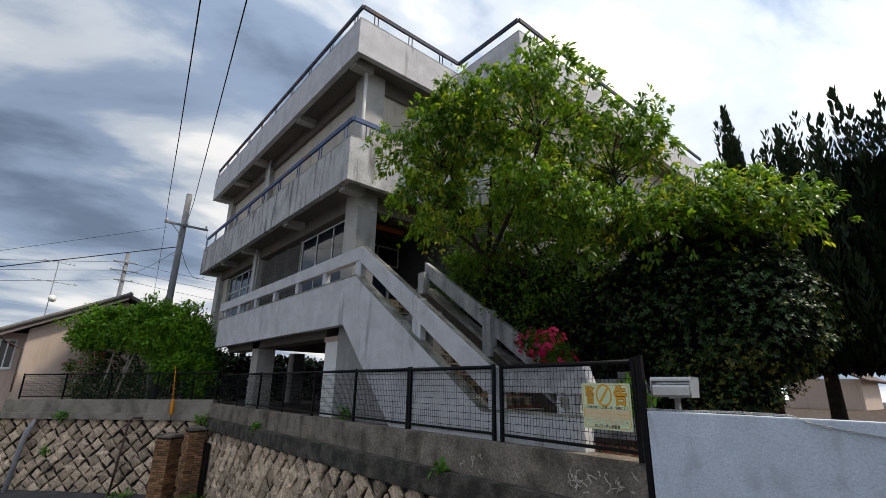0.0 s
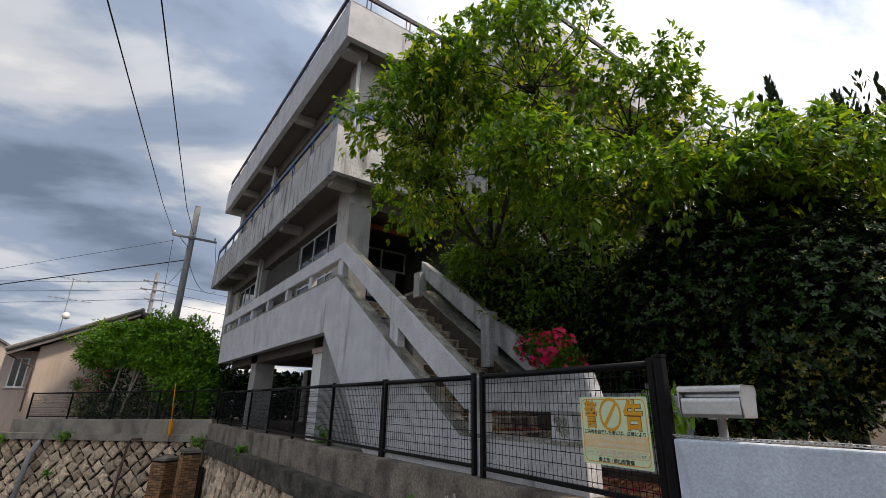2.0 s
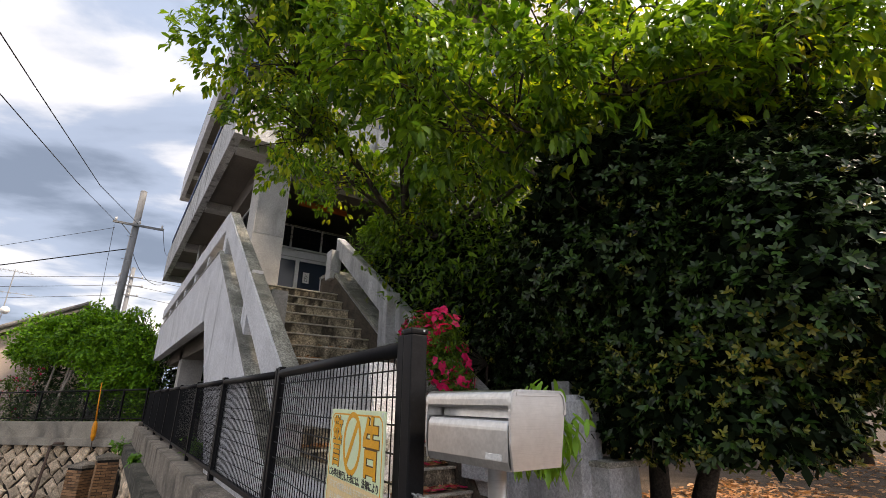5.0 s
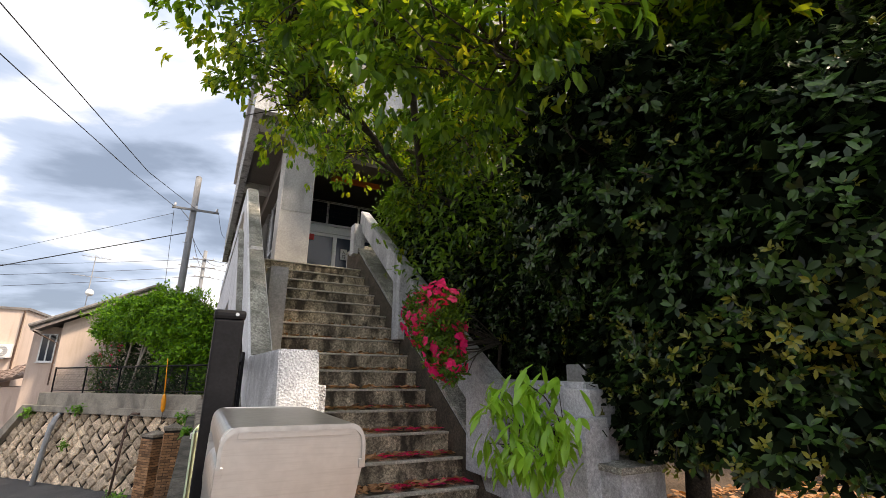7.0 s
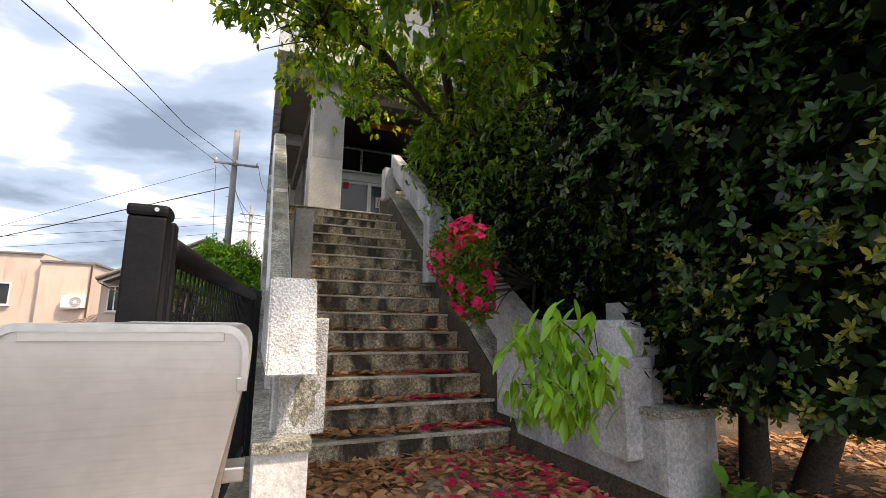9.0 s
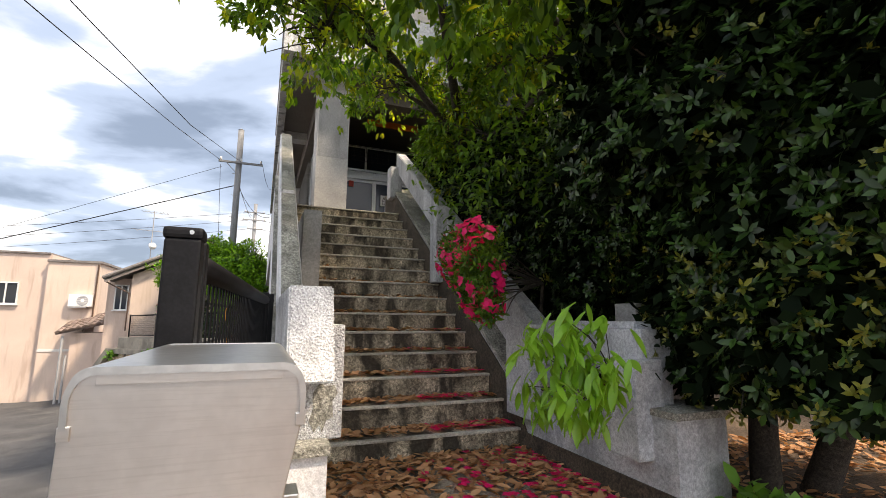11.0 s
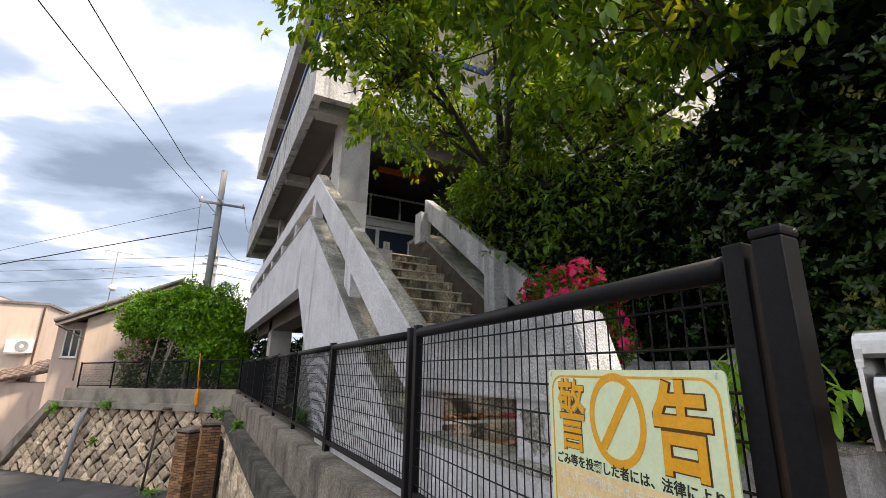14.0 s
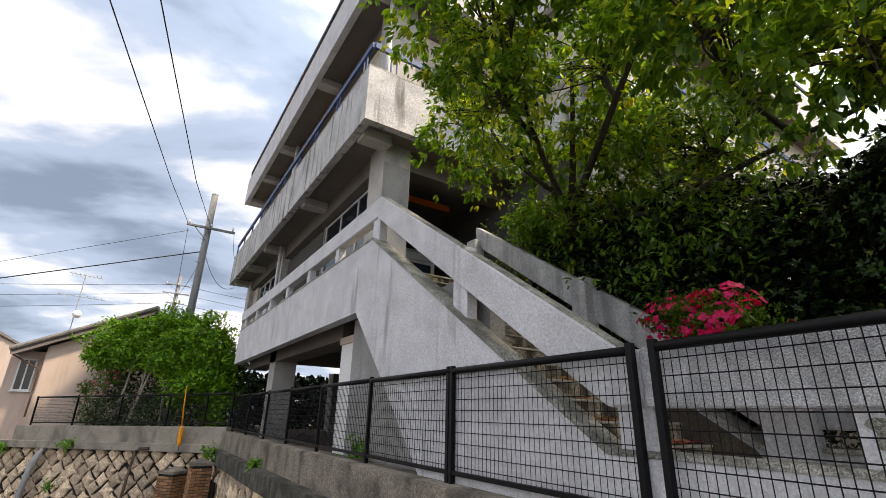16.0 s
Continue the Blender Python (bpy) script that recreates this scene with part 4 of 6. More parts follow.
text_part("text_line", "ここは", 0.02, (-0.222, -0.147, 0.003), M_INK, sign, 0.055)
text_part("text_line", "不法投棄重点監視区域", 0.03, (0.01, -0.147, 0.003), M_PINKINK, sign, 0.37, None, 0.0005)
text_part("text_line", "です", 0.02, (0.225, -0.147, 0.003), M_INK, sign, 0.04)
text_part("text_line", "岡山市 / 岡山県警察", 0.03, (0, -0.192, 0.003), M_INK, sign, 0.30, None, 0.0004)
for x, y in ((-0.275, 0.215), (0.275, 0.215), (-0.275, -0.215), (0.275, -0.215)):
    part("wire_tie", tube([(x, y - 0.006, 0.006), (x, y + 0.006, 0.006), (x, y + 0.012, -0.012)], 0.002, 5), M_WHITEPIPE, sign)

paper = text_part("entrance_notice", "入\n口", 0.1, (0, 0, 0.004), M_INK, door, 0.09, 0.2, 0.001)
notice = part("notice_paper", boxbm(-0.085, 0.085, -0.14, 0.14, -0.002, 0.003), M_WHITEP, door, "white paper entrance notice")
paper.data.transform(Matrix.Rotation(radians(90), 4, 'X') @ Matrix.Translation((0, 0, 0)))
notice.data.transform(Matrix.Rotation(radians(90), 4, 'X'))
for o in (paper, notice):
    o.location = (7.40, 12.55, 4.64)
# ---- mailbox on its pole ----
mb = empty("mailbox", "brushed stainless-steel mailbox with a rounded lid on a pole", "mailbox", at=(4.64, 2.0, 0.7))


def arc(cx, cz, r, a0, a1, n=6):
    return [(cx + r * math.cos(radians(a0 + (a1 - a0) * k / n)), cz + r * math.sin(radians(a0 + (a1 - a0) * k / n))) for k in range(n + 1)]


def extrude_y(pts, y0, y1, bevel=0.0):
    bm = bmesh.new()
    a = [bm.verts.new((x, y0, z)) for x, z in pts]
    b = [bm.verts.new((x, y1, z)) for x, z in pts]
    bm.faces.new(a)
    bm.faces.new(b[::-1])
    for i in range(len(pts)):
        j = (i + 1) % len(pts)
        bm.faces.new((a[i], b[i], b[j], a[j]))
    bmesh.ops.recalc_face_normals(bm, faces=bm.faces)
    if bevel:
        es = [e for e in bm.edges if abs(e.verts[0].co.y - e.verts[1].co.y) < 1e-6]
        bmesh.ops.bevel(bm, geom=es, offset=bevel, segments=1, affect='EDGES')
    return bm


body_pts = [(4.712, 1.470), (4.484, 1.470), (4.474, 1.490)] + arc(4.502, 1.560, 0.028, 180, 90, 7) + [(4.530, 1.586), (4.552, 1.580), (4.556, 1.612), (4.735, 1.612)]
body = part("body", extrude_y(body_pts, 1.812, 2.205, 0.002), M_STEEL, mb)
lid_pts = [(4.752, 1.60)] + arc(4.724, 1.627, 0.028, 0, 90, 6) + arc(4.498, 1.633, 0.022, 90, 180, 7) + [(4.476, 1.618), (4.484, 1.611), (4.494, 1.613), (4.490, 1.620)] + arc(4.502, 1.634, 0.013, 180, 90, 4) + arc(4.722, 1.622, 0.020, 90, 0, 4) + [(4.742, 1.60)]
part("lid", extrude_y(lid_pts, 1.800, 2.218), M_STEEL, mb, "overhanging brushed lid")
part("maker_label", boxbm(4.471, 4.476, 1.835, 1.905, 1.492, 1.506, bevel=0.001), M_WHITEPIPE, mb, "small pale maker's label")
for y in (1.797, 2.213):
    end_pts = [(4.712, 1.472), (4.482, 1.472), (4.472, 1.53), (4.474, 1.60)] + arc(4.504, 1.624, 0.026, 180, 90, 5) + arc(4.722, 1.624, 0.026, 90, 0, 5) + [(4.748, 1.60)]
    e = part("end_panel", extrude_y(end_pts, y + 0.001, y + 0.009, 0.001), M_STEEL2, mb, "dull brushed end panel")
    rim_pts = [(4.476, 1.605)] + arc(4.506, 1.625, 0.031, 180, 90, 6) + arc(4.720, 1.625, 0.031, 90, 0, 6) + [(4.751, 1.605), (4.744, 1.605)] + arc(4.720, 1.625, 0.024, 0, 90, 6) + arc(4.506, 1.625, 0.024, 90, 180, 6) + [(4.483, 1.605)]
    part("rim", extrude_y(rim_pts, y - 0.003, y + 0.010), M_STEEL, e)
    part("rim", boxbm(4.506, 4.720, y - 0.0015, y + 0.008, 1.6405, 1.6495, bevel=0.0008), M_STEEL2, e)
    for x in (4.474, 4.739):
        part("clip", boxbm(x, x + 0.013, y - 0.0025, y + 0.010, 1.596, 1.608, bevel=0.001), M_STEEL2, e)
part("pole", tube([(4.635, 2.04, 0.68), (4.635, 2.04, 1.462)], 0.026, 16), M_STEEL2, mb, "stainless pole", True)
part("bracket", boxbm(4.60, 4.69, 1.98, 2.08, 1.458, 1.472, bevel=0.003), M_STEEL, mb)
part("back_door", extrude_y([(4.717, 1.485), (4.725, 1.485), (4.748, 1.60), (4.740, 1.60)], 1.83, 2.19, 0.001), M_STEEL2, mb)
part("latch", boxbm(4.726, 4.756, 1.86, 1.90, 1.50, 1.515, bevel=0.002), M_STEEL, mb)
for o in mb.children_recursive:
    if o.name.split(".")[0] != "pole":
        for v in o.data.vertices:
            v.co = (4.524 + (v.co.x - 4.474) * 0.707, 1.86 + (v.co.y - 1.797) * 0.875, v.co.z - 0.012)
clear_base(mb)


# ---- chain ----
def chain_path(u):
    """From the gate post along the wall top, then sagging over its road face."""
    y = 2.30 - u
    if u < 1.15:
        return Vector((4.53, y, 1.343 - 0.004 * math.sin(u * 6)))
    k = min((u - 1.15) / 0.12, 1.0)
    s = (u - 1.15) / 2.4
    return Vector((4.53 - 0.044 * k, y, 1.343 - 0.02 * k - 0.55 * s * (1 - s)))


chain = empty("chain", "galvanised steel chain lying along the stuccoed wall", "chain")


def link_bm():
    pts = []
    for k in range(12):
        a = k * math.tau / 12
        pts.append(Vector((0.0085 * math.cos(a), 0.0125 * math.sin(a) + (0.006 if math.sin(a) > 0 else -0.006), 0)))
    bm = bmesh.new()
    rings = []
    for k, p in enumerate(pts):
        t = (pts[(k + 1) % 12] - pts[k - 1]).normalized()
        nn = Vector((0, 0, 1))
        bb = t.cross(nn)
        rings.append([bm.verts.new(p + (nn * math.cos(j * math.tau / 5) + bb * math.sin(j * math.tau / 5)) * 0.0032) for j in range(5)])
    for k in range(12):
        r0, r1 = rings[k], rings[(k + 1) % 12]
        for j in range(5):
            bm.faces.new((r0[j], r0[(j + 1) % 5], r1[(j + 1) % 5], r1[j]))
    return bm


M_GALV = material("galvanised_chain", (0.5, 0.5, 0.49), 0.4, metal=0.9, var=0.15, bump=0)
link0 = part("link", link_bm(), M_GALV, chain, smooth=True)
for k in range(128):
    o = link0 if k == 0 else link0.copy()
    if k:
        scene.collection.objects.link(o)
    u = k * 0.0275
    d = (chain_path(u + 0.01) - chain_path(u)).normalized()
    o.matrix_local = Matrix.Translation(chain_path(u) + Vector((0, 0, 0.004))) @ d.to_track_quat('Y', 'Z').to_matrix().to_4x4() @ Matrix.Rotation(radians(45 if k % 2 else -45), 4, 'Y')

# ---- drain pipes on the stone wall, float marker ----
pipe = tagged(swing(part("drain_pipe", tube([(-2.16, 19.45, 0.22), (-2.10, 19.26, 0.24), (-2.12, 19.16, 0.12), (-2.26, 19.10, -0.35), (-2.55, 19.02, -2.75)], 0.085, 12), M_GREYPIPE, smooth=True)), "grey plastic drain pipe leaning against the stone wall", "pipe")
cl = part("collar", tube([(-2.19, 19.125, -0.10), (-2.235, 19.11, -0.25)], 0.098, 12), M_GREYPIPE, pipe)
tagged(swing(part("drain_pipe", tube([(2.45, 19.16, 0.36), (2.12, 19.14, 0.36), (1.98, 19.14, 0.28), (1.72, 19.10, -2.1)], 0.037, 8), M_BROWNPIPE, smooth=True)), "rusty brown iron pipe down the stone wall", "pipe")
fl = empty("float_marker", "orange float marker on a thin orange rod against the wall", "marker", at=(3.6, 19.1, 0.3))
part("rod", tube([(3.48, 19.12, 2.05), (3.58, 19.12, 0.9)], [0.012, 0.022], 8), M_YORANGE, fl, smooth=True)
part("float", tube([(3.575, 19.12, 0.98), (3.585, 19.12, 0.92), (3.59, 19.12, 0.80), (3.6, 19.12, 0.55), (3.605, 19.12, 0.44)], [0.02, 0.05, 0.068, 0.062, 0.02], 12), M_YORANGE, fl, smooth=True)
part("tip", tube([(3.605, 19.12, 0.45), (3.62, 19.12, 0.12)], 0.012, 6), M_BROWNPIPE, fl)
clear_base(fl)
swing(fl)


# ---- utility poles and wires ----
def utility_pole(x, y, z0, z1, r, arms, label):
    p = empty("utility_pole", label, "utility pole", "utility poles", at=(x, y, z0))
    part("shaft", tube([(x, y, z0), (x, y, z1)], [r * 1.25, r], 14), M_POLE, p, smooth=True)
    part("cap", tube([(x, y, z1), (x, y, z1 + 0.04)], [r * 1.05, r * 0.6], 14), M_POLE, p)
    for z, xa, xb in arms:
        a = part("crossarm", boxbm(xa, xb, y - r - 0.08, y - r, z - 0.04, z + 0.04, bevel=0.005), M_POLE, p)
        for k in range(3):
            xi = xa + 0.08 + (xb - xa - 0.16) * k / 2
            part("insulator", tube([(xi, y - r - 0.04, z + 0.04), (xi, y - r - 0.04, z + 0.1), (xi, y - r - 0.04, z + 0.18)], [0.02, 0.045, 0.03], 8), M_WHITEPIPE, a, smooth=True)
        part("brace", tube([(xa + 0.3, y - r, z - 0.04), (x, y - r, z - 0.5)], 0.015, 6), M_POLE, p)
    for k in range(6):
        part("step_bolt", tube([(x - 0.02, y - r, z0 + 2.2 + k * 0.9), (x - 0.2, y - r - 0.02, z0 + 2.2 + k * 0.9)], 0.012, 6), M_POLE, p)
    clear_base(p)
    return p


utility_pole(3.42, 21.4, 0.75, 9.38, 0.115, ((7.92, 2.68, 4.35),), "grey concrete utility pole with one crossarm behind the bush")
utility_pole(3.6, 45.0, -2.0, 11.7, 0.15, ((10.9, 2.7, 4.4), (10.2, 2.6, 4.5), (9.4, 3.0, 4.3)), "distant utility pole with several crossarms")


def wire(pts, r, label):
    tagged(part("overhead_wire", tube(pts, r, 5), M_WIRE, smooth=True), label, "wire", "overhead wires")


wire([(2.72, 21.3, 7.98), (2.0, 16, 7.15), (1.21, 10, 6.36), (0.53, 5, 5.76), (-0.15, 0, 5.18), (-1.5, -10, 4.6), (-4, -30, 6.0), (-6, -45, 8.5)], 0.010, "thin black wire from the crossarm over the road")
wire([(3.5, 21.3, 7.98), (2.55, 15, 6.86), (1.78, 10, 6.46), (1.01, 5, 6.09), (0.25, 0, 5.72), (-1.3, -10, 5.2), (-3.6, -30, 6.4), (-5, -45, 8.8)], 0.010, "thin black wire from the crossarm over the road")
wire(sag((3.3, 21.3, 6.95), (-24, 30.0, -0.9), 0.0), 0.020, "thick black cable to the utility pole")
wire(sag((2.8, 21.3, 7.7), (-24, 31.0, -1.4), 0.0), 0.008, "thin black wire to the utility pole")
for dz, dy in ((10.9, 0), (10.2, 1.5), (9.4, 3)):
    wire(sag((3.3, 44.8, dz), (-50, 50 + dy, dz - 5), 0.8), 0.016, "distant black wire between poles")
    wire(sag((3.9, 44.8, dz), (40, 40 + dy, dz - 1), 0.9), 0.016, "distant black wire between poles")
wire(sag((3.5, 21.4, 7.0), (3.6, 45.0, 10.0), 0.3), 0.012, "black wire between the two poles")
wire(sag((4.35, 21.35, 7.9), (4.8, 22.9, 7.4), 0.35), 0.008, "black service wire to the building")
wire(sag((3.5, 21.35, 6.9), (4.9, 23.0, 6.2), 0.5), 0.010, "black service wire to the building")
wire(sag((2.75, 21.3, 7.8), (2.9, 21.6, 4.2), 0.0), 0.008, "black wire down to the bush")


# ---- houses beyond the wall ----
def tiled_roof(name, corner, along, up, n_rows, n_cols, mat, parent):
    """Rows of rounded tiles on the slope spanned by two vectors, with a solid deck below."""
    bm = bmesh.new()
    c, a, u = Vector(corner), Vector(along), Vector(up)
    nrm = a.cross(u).normalized()
    if nrm.z < 0:
        nrm = -nrm
    ls = [c, c + a, c + a + u, c + u]
    lo = [bm.verts.new(p - nrm * 0.10) for p in ls]
    hi = [bm.verts.new(p - nrm * 0.01) for p in ls]
    bm.faces.new(lo)
    bm.faces.new(hi)
    for i in range(4):
        j = (i + 1) % 4
        bm.faces.new((lo[i], lo[j], hi[j], hi[i]))
    for r in range(n_rows):
        for k in range(n_cols):
            o = c + a * (k / n_cols) + u * (r / n_rows)
            da, du = a / n_cols, u / n_rows
            prof = [(0, 0.0), (0.2, 0.045), (0.5, 0.065), (0.8, 0.045), (1, 0.0)]
            low = [bm.verts.new(o + da * s + nrm * (h + 0.03) - du * 0.1) for s, h in prof]
            top = [bm.verts.new(o + da * s + nrm * h + du) for s, h in prof]
            base = [bm.verts.new(o + da * s - du * 0.1) for s, h in prof]
            for q in range(4):
                bm.faces.new((low[q], low[q + 1], top[q + 1], top[q]))
                bm.faces.new((base[q], base[q + 1], low[q + 1], low[q]))
    bmesh.ops.recalc_face_normals(bm, faces=bm.faces)
    return part(name, bm, mat, parent)


def house_window(parent, x0, x1, y, z0, z1, axis="y"):
    w = empty("window", "", "")
    w.parent = parent

    def bx(a0, a1, d0, d1, za, zb):
        return boxbm(a0, a1, y + d0, y + d1, za, zb) if axis == "y" else boxbm(y + d0, y + d1, a0, a1, za, zb)
    part("pane", bx(x0 + 0.04, x1 - 0.04, -0.01, 0.01, z0 + 0.04, z1 - 0.04), M_GLASS, w)
    for a0, a1, za, zb in ((x0, x0 + 0.06, z0, z1), (x1 - 0.06, x1, z0, z1), (x0 + 0.06, x1 - 0.06, z0, z0 + 0.06), (x0 + 0.06, x1 - 0.06, z1 - 0.06, z1), ((x0 + x1) / 2 - 0.03, (x0 + x1) / 2 + 0.03, z0 + 0.06, z1 - 0.06)):
        part("frame", bx(a0, a1, -0.05, 0.03, za, zb), M_ALU, w)
    part("sill", bx(x0 - 0.05, x1 + 0.05, -0.12, 0.03, z0 - 0.05, z0), M_ALU, w)
    return w


ha = empty("house", "beige rendered flat-roofed house with an air-conditioner", "house", "houses", at=(-8, 33, -2.3))
part("wall", boxbm(-14, -5.45, 30.3, 38, -3.2, 4.75), M_HOUSE, ha)
part("wall", boxbm(-5.45, -3.25, 30.0, 38, -3.2, 4.35), M_HOUSE2, ha)
part("roof_edge", boxbm(-5.5, -3.15, 29.92, 38.1, 4.35, 4.47, bevel=0.01), M_TILE, ha)
part("roof_edge", boxbm(-14.1, -5.5, 30.2, 38.1, 4.75, 4.84, bevel=0.01), M_TILE, ha)
house_window(ha, -7.6, -6.6, 30.28, 2.2, 3.3)
part("drain_pipe", tube([(-3.32, 29.93, 4.3), (-3.35, 29.93, 1.4), (-3.7, 29.93, 0.9)], 0.04, 8), M_BROWNPIPE, ha)
part("wall_band", boxbm(-5.45, -3.25, 29.965, 29.998, -0.1, 0.02), M_WHITEPIPE, ha)
tiled_roof("lean_to_roof", (-4.3, 28.4, 0.85), (3.6, 0, 0.95), (0, 2.0, 0.6), 6, 14, M_TILE2, ha)
part("lean_to_wall", boxbm(-3.8, -0.9, 28.8, 30.49, -3.0, 0.85), M_HOUSE, ha)
part("waste_pipe", tube([(-4.05, 28.6, 0.7), (-4.05, 28.6, -3.0)], 0.06, 8), M_GREYPIPE, ha)
part("waste_pipe", tube([(-3.88, 28.7, -0.2), (-3.88, 28.7, -3.0)], 0.05, 8), M_GREYPIPE, ha)
clear_base(ha)

ac = empty("air_conditioner", "white outdoor air-conditioner unit bracketed to the house wall", "air conditioner", at=(-3.95, 29.85, 2.1))
part("casing", boxbm(-4.36, -3.40, 29.66, 29.98, 2.12, 2.72, bevel=0.02), M_WHITEP, ac)
part("fan_ring", tube([(-3.76, 29.655, 2.42), (-3.76, 29.64, 2.42)], [0.25, 0.24], 20), M_GREYPIPE, ac)
part("fan_hub", tube([(-3.76, 29.64, 2.42), (-3.76, 29.625, 2.42)], 0.08, 12), M_WHITEP, ac)
for k in range(5):
    part("grille_bar", boxbm(-3.99, -3.53, 29.626, 29.634, 2.24 + k * 0.09, 2.25 + k * 0.09), M_WHITEP, ac)
part("bracket", boxbm(-4.3, -3.6, 29.68, 29.999, 2.06, 2.12), M_GREYPIPE, ac)
clear_base(ac)

hb = empty("house", "cream rendered gabled house with a grey tiled roof", "house", "houses", at=(1, 34, -2.3))


def gable_wall():
    bm = bmesh.new()
    pts = [(-1.75, -3.0), (-1.75, 3.9), (2.0, 5.75), (6.0, 3.9), (6.0, -3.0)]
    lo = [bm.verts.new((x, 30.5, z)) for x, z in pts]
    hi = [bm.verts.new((x, 38.0, z)) for x, z in pts]
    bm.faces.new(lo)
    bm.faces.new(hi[::-1])
    for i in range(len(pts)):
        j = (i + 1) % len(pts)
        bm.faces.new((lo[i], hi[i], hi[j], lo[j]))
    bmesh.ops.recalc_face_normals(bm, faces=bm.faces)
    return bm


part("wall", gable_wall(), M_HOUSE2, hb)
part("wall", boxbm(-3.1, -1.75, 31.6, 37.5, -3.0, 3.75), M_HOUSE, hb)
tiled_roof("roof", (-2.9, 30.0, 3.62), (0, 8.4, 0), (4.95, 0, 2.44), 12, 30, M_TILE, hb)
tiled_roof("roof", (7.0, 30.0, 3.62), (0, 8.4, 0), (-4.95, 0, 2.44), 12, 30, M_TILE, hb)
part("ridge", tube([(2.05, 30.0, 6.12), (2.05, 38.4, 6.12)], 0.13, 10), M_TILE, hb)
part("verge_tiles", tube([(-2.95, 29.95, 3.66), (2.05, 29.95, 6.12)], 0.10, 8), M_TILE, hb)
part("bargeboard", prism([(0, 0), (0, 0.2), (0.06, 0.2), (0.06, 0)], 0, 5.45), M_HOUSE2, hb).matrix_local = Matrix.Translation((-2.85, 30.02, 3.42)) @ Matrix.Rotation(radians(-26.2), 4, 'Y')
house_window(hb, -2.75, -2.1, 31.58, 2.0, 3.4)
house_window(hb, 31.0, 31.5, -1.77, 1.9, 3.3, "x")
part("roof_drain", tube([(-2.9, 30.1, 3.5), (-2.2, 30.4, 3.1), (-1.82, 30.42, 2.9), (-1.82, 30.42, 0.9)], 0.035, 8), M_BROWNPIPE, hb)
clear_base(hb)
NEARER = Matrix.Translation((0.742, 0.318, 0.309)) @ Matrix.Scale(0.81, 4)
hb.matrix_basis = NEARER @ hb.matrix_basis

hc = empty("house", "distant low house with a tiled roof seen under the conifers", "house", "houses", at=(41, 7.6, 0))
part("wall", boxbm(38, 44, 5.7, 9.5, 0.7, 2.5), M_HOUSE2, hc)
tiled_roof("roof", (37.5, 5.2, 2.4), (7, 0, 0), (0, 2.4, 1.2), 8, 24, M_TILE2, hc)
tiled_roof("roof", (37.5, 10.0, 2.4), (7, 0, 0), (0, -2.4, 1.2), 8, 24, M_TILE2, hc)
clear_base(hc)

an = empty("roof_antenna", "thin roof antenna mast with a white dish", "antenna", at=(-1.35, 32.0, 4.3))
part("mast", tube([(-1.35, 32, 4.2), (-1.35, 32, 7.8)], 0.025, 6), M_GREYPIPE, an)
for z, x0, x1, n in ((7.7, -2.0, -0.6, 8), (6.6, -2.3, -0.3, 7)):
    bm_a = part("boom", tube([(x0, 32, z + 0.05), (x1, 32, z - 0.05)], 0.015, 5), M_GREYPIPE, an)
    for k in range(n):
        x = x0 + (x1 - x0) * (k + 0.5) / n
        part("element", tube([(x, 31.6, z), (x, 32.4, z)], 0.008, 4), M_GREYPIPE, bm_a)
part("dish", tube([(-1.30, 31.9, 5.65), (-1.26, 31.78, 5.66), (-1.22, 31.68, 5.67)], [0.03, 0.14, 0.2], 16), M_WHITEP, an, smooth=True)
clear_base(an)
an.matrix_basis = NEARER @ an.matrix_basis


# ---- plants ----
UPV = np.array([0.0, 0.0, 1.0])


def limb(bm, a, b, r0, r1, bend, rng, sides=6, n=6):
    a, b = Vector(a), Vector(b)
    side = Vector(rng.normal(0, 1, 3)) * bend
    pts = [a.lerp(b, i / n) + side * math.sin(math.pi * i / n) + Vector((0, 0, bend * 0.6 * math.sin(math.pi * i / n))) for i in range(n + 1)]
    add_tube(bm, pts, [r0 + (r1 - r0) * i / n for i in range(n + 1)], sides, False)
    return pts


